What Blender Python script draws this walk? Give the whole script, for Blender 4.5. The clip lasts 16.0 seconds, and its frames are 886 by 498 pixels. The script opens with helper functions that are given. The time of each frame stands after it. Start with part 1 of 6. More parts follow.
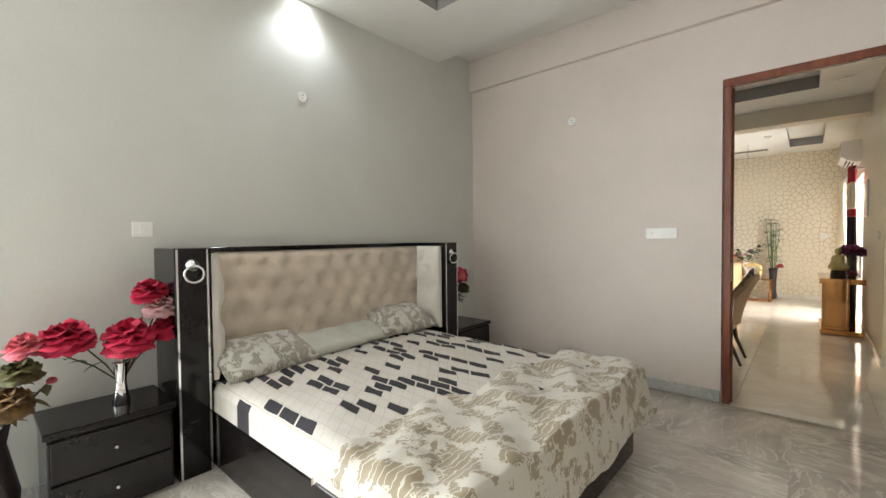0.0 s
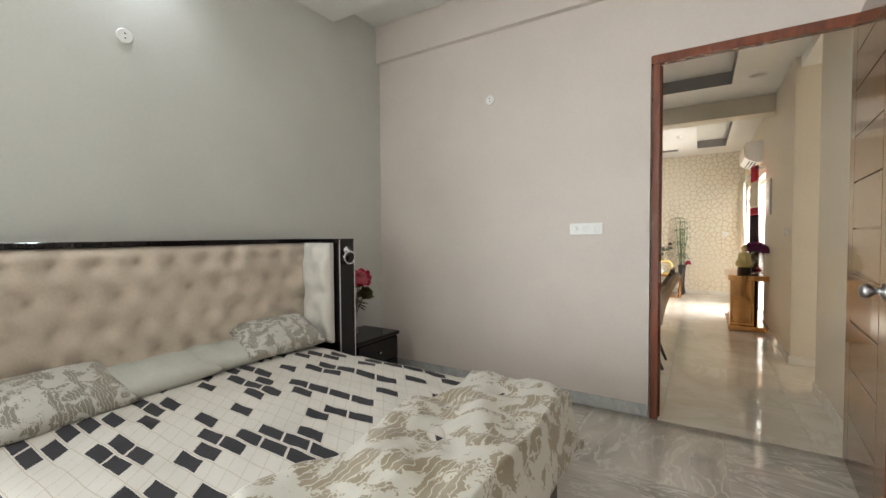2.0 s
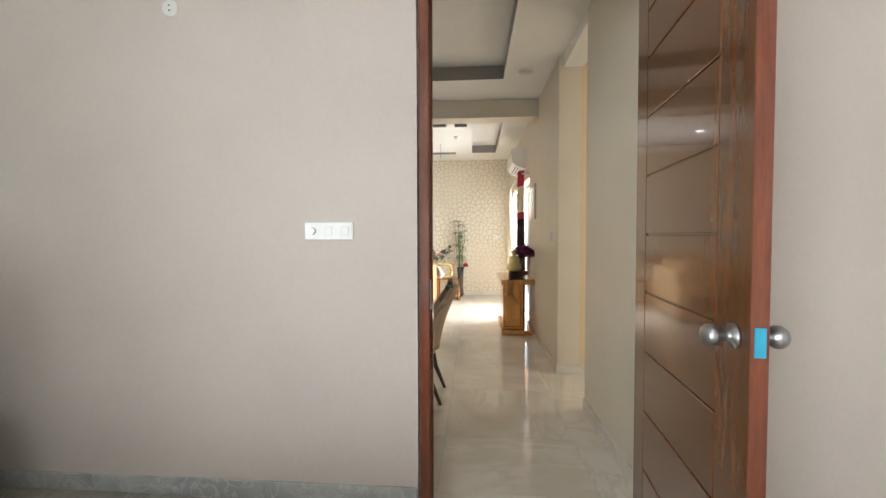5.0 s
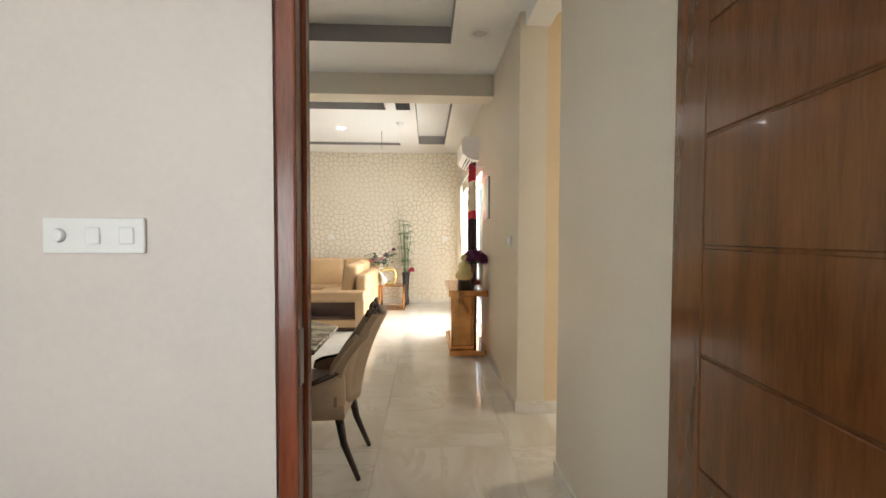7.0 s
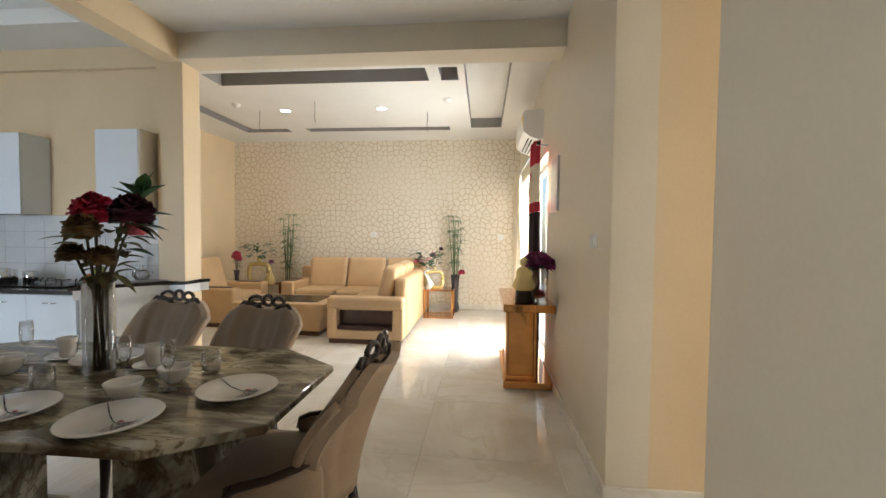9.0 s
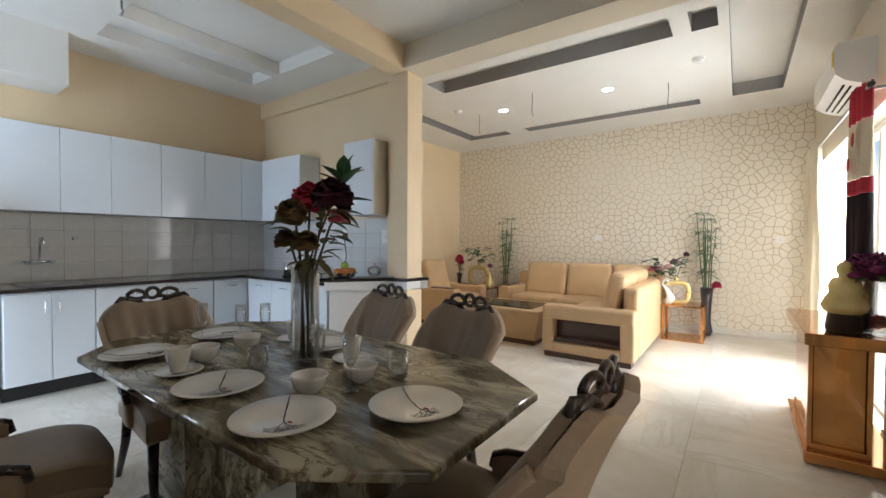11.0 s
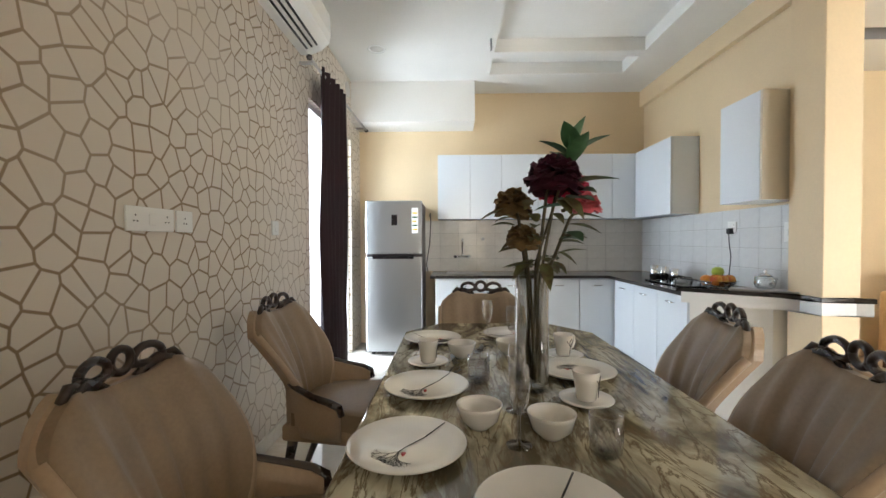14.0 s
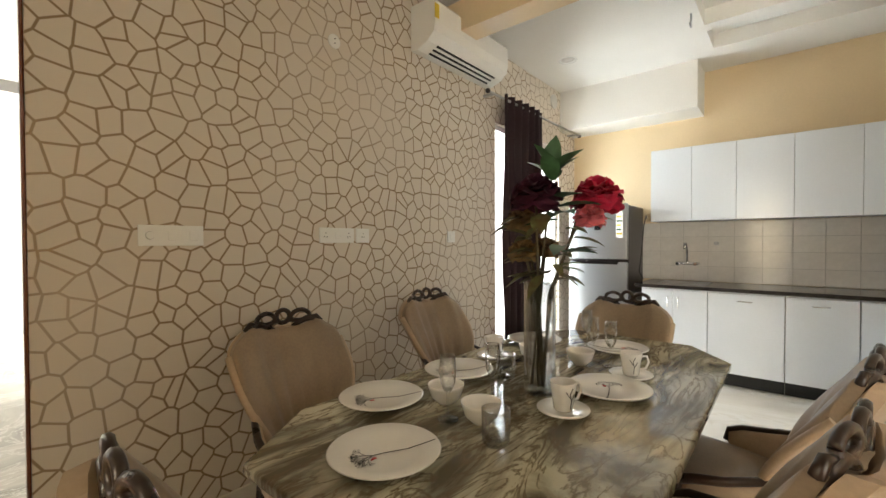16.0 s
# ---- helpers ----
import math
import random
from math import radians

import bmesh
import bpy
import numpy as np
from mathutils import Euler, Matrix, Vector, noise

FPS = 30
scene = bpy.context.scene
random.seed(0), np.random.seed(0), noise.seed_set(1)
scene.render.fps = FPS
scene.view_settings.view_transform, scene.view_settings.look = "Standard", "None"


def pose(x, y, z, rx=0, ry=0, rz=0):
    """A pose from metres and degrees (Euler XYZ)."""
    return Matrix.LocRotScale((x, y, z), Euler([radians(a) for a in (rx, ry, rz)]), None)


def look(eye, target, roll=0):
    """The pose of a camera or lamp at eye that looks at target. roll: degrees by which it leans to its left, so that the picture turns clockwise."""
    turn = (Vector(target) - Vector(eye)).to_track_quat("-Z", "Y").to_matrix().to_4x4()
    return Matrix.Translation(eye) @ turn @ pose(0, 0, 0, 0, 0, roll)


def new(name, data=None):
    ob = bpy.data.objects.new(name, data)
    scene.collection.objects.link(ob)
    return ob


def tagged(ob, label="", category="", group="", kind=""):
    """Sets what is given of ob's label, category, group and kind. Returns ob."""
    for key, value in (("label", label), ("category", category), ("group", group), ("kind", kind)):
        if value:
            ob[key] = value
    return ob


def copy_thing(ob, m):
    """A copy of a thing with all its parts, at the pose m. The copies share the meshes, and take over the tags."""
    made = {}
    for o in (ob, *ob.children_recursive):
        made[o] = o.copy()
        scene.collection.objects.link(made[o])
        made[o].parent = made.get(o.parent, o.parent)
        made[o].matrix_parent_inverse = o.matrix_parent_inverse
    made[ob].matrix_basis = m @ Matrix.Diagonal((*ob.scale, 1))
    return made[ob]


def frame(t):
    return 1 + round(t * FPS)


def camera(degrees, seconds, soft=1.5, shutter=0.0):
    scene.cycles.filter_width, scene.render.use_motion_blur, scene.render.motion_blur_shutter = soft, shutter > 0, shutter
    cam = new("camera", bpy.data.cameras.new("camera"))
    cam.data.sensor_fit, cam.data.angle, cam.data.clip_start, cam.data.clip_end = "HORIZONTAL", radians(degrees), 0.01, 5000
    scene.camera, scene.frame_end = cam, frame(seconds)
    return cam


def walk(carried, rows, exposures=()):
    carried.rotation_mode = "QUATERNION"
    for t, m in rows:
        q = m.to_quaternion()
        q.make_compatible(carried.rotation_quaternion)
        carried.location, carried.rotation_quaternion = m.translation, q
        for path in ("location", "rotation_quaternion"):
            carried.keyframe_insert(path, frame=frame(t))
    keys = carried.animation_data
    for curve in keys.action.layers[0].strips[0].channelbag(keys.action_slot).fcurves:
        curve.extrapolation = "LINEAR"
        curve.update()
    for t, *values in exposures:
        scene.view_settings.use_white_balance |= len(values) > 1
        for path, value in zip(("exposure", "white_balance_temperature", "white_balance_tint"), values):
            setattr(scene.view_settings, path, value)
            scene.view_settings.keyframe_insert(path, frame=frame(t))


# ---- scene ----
cam = camera(93.9, 16.0)
EXPOSURES = [(0.0, 0.15, 6300, 10), (4.5, 0.4, 6000, 10), (8.0, 0.42, 6150, 10), (11.0, 0.25, 5750, 10), (13.0, 0.60, 5900, 10), (14.5, 0.92, 6350, 10), (16.0, 0.88, 6950, 10)]
PATH = [
    (0, (0.01, -0.064, 1.293), (-1.311, 1.436, 1.239), -0.6),
    (0.5, (-0.074, 0.043, 1.276), (-1.385, 1.553, 1.221), -0.7),
    (1, (-0.149, 0.198, 1.266), (-1.422, 1.739, 1.209), -0.6),
    (1.5, (-0.179, 0.372, 1.249), (-1.362, 1.983, 1.189), -0.5),
    (2, (-0.189, 0.57, 1.271), (-1.243, 2.268, 1.204), -0.4),
    (2.5, (-0.208, 0.77, 1.28), (-1.096, 2.561, 1.21), -0.4),
    (3, (-0.254, 0.957, 1.3), (-0.964, 2.825, 1.227), -0.3),
    (3.5, (-0.264, 1.16, 1.289), (-0.803, 3.084, 1.219), -0.1),
    (4, (-0.235, 1.377, 1.298), (-0.627, 3.337, 1.222), -0.0),
    (4.5, (-0.207, 1.6, 1.294), (-0.475, 3.58, 1.217), 0.1),
    (4.7, (-0.218, 1.675, 1.286), (-0.436, 3.662, 1.22), -0.0),
    (7, (-0.108, 2.685, 1.313), (-0.029, 4.682, 1.248), 0.2),
    (7.5, (-0.066, 2.941, 1.313), (0.017, 4.938, 1.246), 0.2),
    (8, (-0.027, 3.199, 1.344), (0.024, 5.197, 1.267), 0.5),
    (10.3, (-0.114, 4.022, 1.234), (-0.912, 5.855, 1.192), 0.2),
    (10.5, (-0.13, 4.055, 1.23), (-1.039, 5.836, 1.189), 0.2),
    (11, (-0.166, 4.119, 1.209), (-1.329, 5.746, 1.172), 0.3),
    (11.5, (-0.154, 4.189, 1.192), (-1.546, 5.626, 1.157), 0.1),
    (12, (-0.128, 4.26, 1.185), (-1.707, 5.487, 1.15), 0.1),
    (12.5, (-0.144, 4.355, 1.174), (-1.882, 5.345, 1.14), 0.1),
    (13, (-0.206, 4.495, 1.181), (-2.074, 5.209, 1.146), 0.0),
    (13.5, (-0.235, 4.673, 1.202), (-2.199, 5.049, 1.159), -0.0),
    (14, (-0.22, 4.862, 1.201), (-2.219, 4.819, 1.161), -0.2),
    (14.5, (-0.169, 5.129, 1.236), (-2.117, 4.679, 1.179), 0.4),
    (15, (-0.217, 5.341, 1.236), (-2.048, 4.538, 1.186), 0.2),
    (15.5, (-0.25, 5.525, 1.25), (-1.942, 4.46, 1.197), 0.2),
    (16, (-0.253, 5.763, 1.237), (-1.786, 4.479, 1.206), -0.2),
]
walk(cam, [(t, look(eye, target, roll)) for t, eye, target, roll in PATH], EXPOSURES)

# ---------- light ----------
world = bpy.data.worlds.new("sky")
scene.world = world
world.use_nodes = True
wn = world.node_tree
sky = wn.nodes.new("ShaderNodeTexSky")
sky.sky_type = "NISHITA"
sky.sun_disc = False
sky.sun_elevation = radians(52)
sky.sun_rotation = radians(78)
wn.links.new(sky.outputs[0], wn.nodes["Background"].inputs[0])
wn.nodes["Background"].inputs[1].default_value = 0.12


def lamp(name, kind, m, power, colour=(1, 1, 1), **more):
    data = bpy.data.lights.new(name, kind)
    data.energy, data.color = power, colour
    if kind == "AREA":
        data.shape, data.size, data.size_y = "RECTANGLE", more["size"], more["size_y"]
        data.spread = radians(more.get("spread", 180))
    if kind == "SUN":
        data.angle = radians(0.6)
    if kind == "SPOT":
        data.spot_size, data.spot_blend, data.shadow_soft_size = radians(more["cone"]), 0.8, 0.05
    ob = new(name, data)
    ob.matrix_world = m
    return ob


lamp("sun", "SUN", look((4, 8.6, 6), (4 - 3.9, 8.9, 0.7)), 0.5, (1.0, 0.93, 0.82))
# daylight in the openings
lamp("balcony_daylight", "AREA", look((1.5, 8.95, 1.3), (-3, 8.95, 1.0)), 285, (1.0, 0.965, 0.89), size=3.9, size_y=2.8)
lamp("dining_daylight", "AREA", look((-4.1, 3.1, 1.3), (-4.1, 8, 1.1)), 122, (0.80, 0.90, 1.0), size=2.05, size_y=2.9)
lamp("bedroom_daylight", "AREA", look((-2.86, -1.3, 1.25), (0.4, -0.9, 1.15)), 148, (1.0, 1.0, 0.985), size=1.6, size_y=2.1)

lamp("passage_daylight", "AREA", look((2.7, 5.28, 1.4), (0, 5.4, 1.2)), 14, (1.0, 0.85, 0.60), size=0.62, size_y=2.0)

# ---------- materials ----------


def node(nt, kind, **inputs):
    n = nt.nodes.new("ShaderNode" + kind)
    for k, v in inputs.items():
        n.inputs[k.replace("_", " ")].default_value = v
    return n


def mat(name, colour, rough=0.5, metal=0.0, var=0.12, scale=6.0, fine=60.0, bump=0.05, stretch=(1, 1, 1), second=None, coat=0.0, sheen=0.0, spec=0.5, coords="Object"):
    """A surface of one colour, with large and fine variation, uneven gloss and relief."""
    m = bpy.data.materials.new(name)
    m.use_nodes = True
    nt = m.node_tree
    b = nt.nodes["Principled BSDF"]
    co = nt.nodes.new("ShaderNodeTexCoord")
    mp = node(nt, "Mapping", Scale=stretch)
    nt.links.new(co.outputs[coords], mp.inputs[0])
    big = node(nt, "TexNoise", Scale=scale, Detail=4.0)
    small = node(nt, "TexNoise", Scale=fine, Detail=3.0)
    nt.links.new(mp.outputs[0], big.inputs["Vector"])
    nt.links.new(mp.outputs[0], small.inputs["Vector"])
    mixn = node(nt, "Math")
    mixn.operation = "MULTIPLY_ADD"
    mixn.inputs[1].default_value = 0.35
    nt.links.new(small.outputs[0], mixn.inputs[0])
    half = node(nt, "Math")
    half.operation = "MULTIPLY"
    half.inputs[1].default_value = 0.65
    nt.links.new(big.outputs[0], half.inputs[0])
    nt.links.new(half.outputs[0], mixn.inputs[2])
    ramp = nt.nodes.new("ShaderNodeValToRGB")
    dark = second or tuple(c * (1 - var) for c in colour)
    lite = colour if second else tuple(min(1, c * (1 + var * 0.6)) for c in colour)
    ramp.color_ramp.elements[0].position, ramp.color_ramp.elements[1].position = 0.35, 0.65
    ramp.color_ramp.elements[0].color = (*dark, 1)
    ramp.color_ramp.elements[1].color = (*lite, 1)
    nt.links.new(mixn.outputs[0], ramp.inputs[0])
    nt.links.new(ramp.outputs[0], b.inputs["Base Color"])
    rr = node(nt, "MapRange")
    rr.inputs[3].default_value, rr.inputs[4].default_value = max(0.02, rough * 0.85), min(1, rough * 1.15)
    nt.links.new(big.outputs[0], rr.inputs[0])
    nt.links.new(rr.outputs[0], b.inputs["Roughness"])
    b.inputs["Metallic"].default_value = metal
    b.inputs["Coat Weight"].default_value = coat
    b.inputs["Sheen Weight"].default_value = sheen
    b.inputs["Specular IOR Level"].default_value = spec
    if bump:
        bp = node(nt, "Bump", Strength=bump, Distance=0.004)
        nt.links.new(mixn.outputs[0], bp.inputs["Height"])
        nt.links.new(bp.outputs[0], b.inputs["Normal"])
    return m


def glass(name, colour=(1, 1, 1), rough=0.0, ior=1.45):
    m = bpy.data.materials.new(name)
    m.use_nodes = True
    nt = m.node_tree
    nt.nodes.remove(nt.nodes["Principled BSDF"])
    clear = node(nt, "BsdfTransparent", Color=(*colour, 1))
    shine = node(nt, "BsdfGlossy", Roughness=0.02 + rough)
    fr = node(nt, "LayerWeight", Blend=0.36 if ior > 1.1 else 0.02)
    mx = nt.nodes.new("ShaderNodeMixShader")
    nt.links.new(fr.outputs[1], mx.inputs[0])
    nt.links.new(clear.outputs[0], mx.inputs[1])
    nt.links.new(shine.outputs[0], mx.inputs[2])
    nt.links.new(mx.outputs[0], nt.nodes["Material Output"].inputs[0])
    return m


def glow(name, colour, strength):
    m = bpy.data.materials.new(name)
    m.use_nodes = True
    b = m.node_tree.nodes["Principled BSDF"]
    b.inputs["Emission Color"].default_value = (*colour, 1)
    b.inputs["Emission Strength"].default_value = strength
    return m


def marble(name, pale, mid, dark, rough=0.08, scale=1.2, vein=2.0, angle=35, island=True, stretch=(1.0, 2.6, 1), lo=0.34, hi=0.62):
    """Polished veined stone; each tile takes its own piece of the pattern."""
    m = bpy.data.materials.new(name)
    m.use_nodes = True
    nt = m.node_tree
    b = nt.nodes["Principled BSDF"]
    co = nt.nodes.new("ShaderNodeTexCoord")
    info = nt.nodes.new("ShaderNodeObjectInfo")
    shift = node(nt, "VectorMath")
    shift.operation = "MULTIPLY_ADD"
    shift.inputs[1].default_value = (37.0, 19.0, 11.0) if island else (0, 0, 0)
    nt.links.new(info.outputs["Random"], shift.inputs[0])
    nt.links.new(co.outputs["Object"], shift.inputs[2])
    mp = node(nt, "Mapping", Scale=stretch, Rotation=(0, 0, radians(angle)))
    nt.links.new(shift.outputs[0], mp.inputs[0])
    n1 = node(nt, "TexNoise", Scale=scale, Detail=8.0, Roughness=0.6, Distortion=1.6)
    n2 = node(nt, "TexNoise", Scale=scale * vein, Detail=10.0, Roughness=0.55, Distortion=2.4)
    nt.links.new(mp.outputs[0], n1.inputs["Vector"])
    nt.links.new(mp.outputs[0], n2.inputs["Vector"])
    r1 = nt.nodes.new("ShaderNodeValToRGB")
    e = r1.color_ramp.elements
    e[0].position, e[0].color = lo, (*mid, 1)
    e[1].position, e[1].color = hi, (*pale, 1)
    nt.links.new(n1.outputs[0], r1.inputs[0])
    r2 = nt.nodes.new("ShaderNodeValToRGB")
    e = r2.color_ramp.elements
    e[0].position, e[0].color = 0.455, (0, 0, 0, 1)
    e[1].position, e[1].color = 0.53, (0, 0, 0, 1)
    k = e.new(0.495)
    k.color = (1, 1, 1, 1)
    nt.links.new(n2.outputs[0], r2.inputs[0])
    mx = nt.nodes.new("ShaderNodeMixRGB")
    nt.links.new(r2.outputs[0], mx.inputs[0])
    nt.links.new(r1.outputs[0], mx.inputs[1])
    mx.inputs[2].default_value = (*dark, 1)
    nt.links.new(mx.outputs[0], b.inputs["Base Color"])
    b.inputs["Roughness"].default_value = rough
    return m


def crackle(name, cell, line, size=0.108, width=0.027, rough=0.5):
    """Wall covering of pale stone-shaped cells with a darker line between them."""
    m = bpy.data.materials.new(name)
    m.use_nodes = True
    nt = m.node_tree
    b = nt.nodes["Principled BSDF"]
    co = nt.nodes.new("ShaderNodeTexCoord")
    nz = node(nt, "TexNoise", Scale=1.1, Detail=1.0)
    nt.links.new(co.outputs["Object"], nz.inputs["Vector"])
    sep = nt.nodes.new("ShaderNodeSeparateXYZ")
    com = nt.nodes.new("ShaderNodeCombineXYZ")
    nt.links.new(co.outputs["Object"], sep.inputs[0])
    nt.links.new(sep.outputs[0], com.inputs[0])
    nt.links.new(sep.outputs[2], com.inputs[1])
    v = node(nt, "TexVoronoi", Scale=1 / size, Randomness=0.95)
    v.voronoi_dimensions = "2D"
    v.feature = "DISTANCE_TO_EDGE"
    nt.links.new(com.outputs[0], v.inputs["Vector"])
    r = nt.nodes.new("ShaderNodeValToRGB")
    r.color_ramp.elements[0].position, r.color_ramp.elements[0].color = width, (*line, 1)
    r.color_ramp.elements[1].position, r.color_ramp.elements[1].color = width + 0.03, (*cell, 1)
    nt.links.new(v.outputs[0], r.inputs[0])
    fade = nt.nodes.new("ShaderNodeMixRGB")
    fr = node(nt, "MapRange")
    fr.inputs[1].default_value, fr.inputs[2].default_value, fr.inputs[3].default_value, fr.inputs[4].default_value = 0.45, 0.7, 0.0, 0.5
    nt.links.new(nz.outputs[0], fr.inputs[0])
    nt.links.new(fr.outputs[0], fade.inputs[0])
    nt.links.new(r.outputs[0], fade.inputs[1])
    fade.inputs[2].default_value = (*cell, 1)
    nt.links.new(fade.outputs[0], b.inputs["Base Color"])
    foil = node(nt, "MapRange")
    foil.inputs[1].default_value, foil.inputs[2].default_value, foil.inputs[3].default_value, foil.inputs[4].default_value = width, width + 0.03, 1.0, 0.0
    nt.links.new(v.outputs[0], foil.inputs[0])
    for slot, lo, hi in (("Metallic", 0.0, 0.7), ("Roughness", rough, 0.36)):
        k = node(nt, "MapRange")
        k.inputs[3].default_value, k.inputs[4].default_value = lo, hi
        nt.links.new(foil.outputs[0], k.inputs[0])
        nt.links.new(k.outputs[0], b.inputs[slot])
    weave = node(nt, "TexNoise", Scale=260.0, Detail=2.0)
    nt.links.new(co.outputs["Object"], weave.inputs["Vector"])
    relief = node(nt, "Math")
    relief.operation = "MULTIPLY_ADD"
    relief.inputs[1].default_value = 0.25
    nt.links.new(weave.outputs[0], relief.inputs[0])
    nt.links.new(foil.outputs[0], relief.inputs[2])
    bp = node(nt, "Bump", Strength=0.3, Distance=0.0015)
    nt.links.new(relief.outputs[0], bp.inputs["Height"])
    nt.links.new(bp.outputs[0], b.inputs["Normal"])
    return m


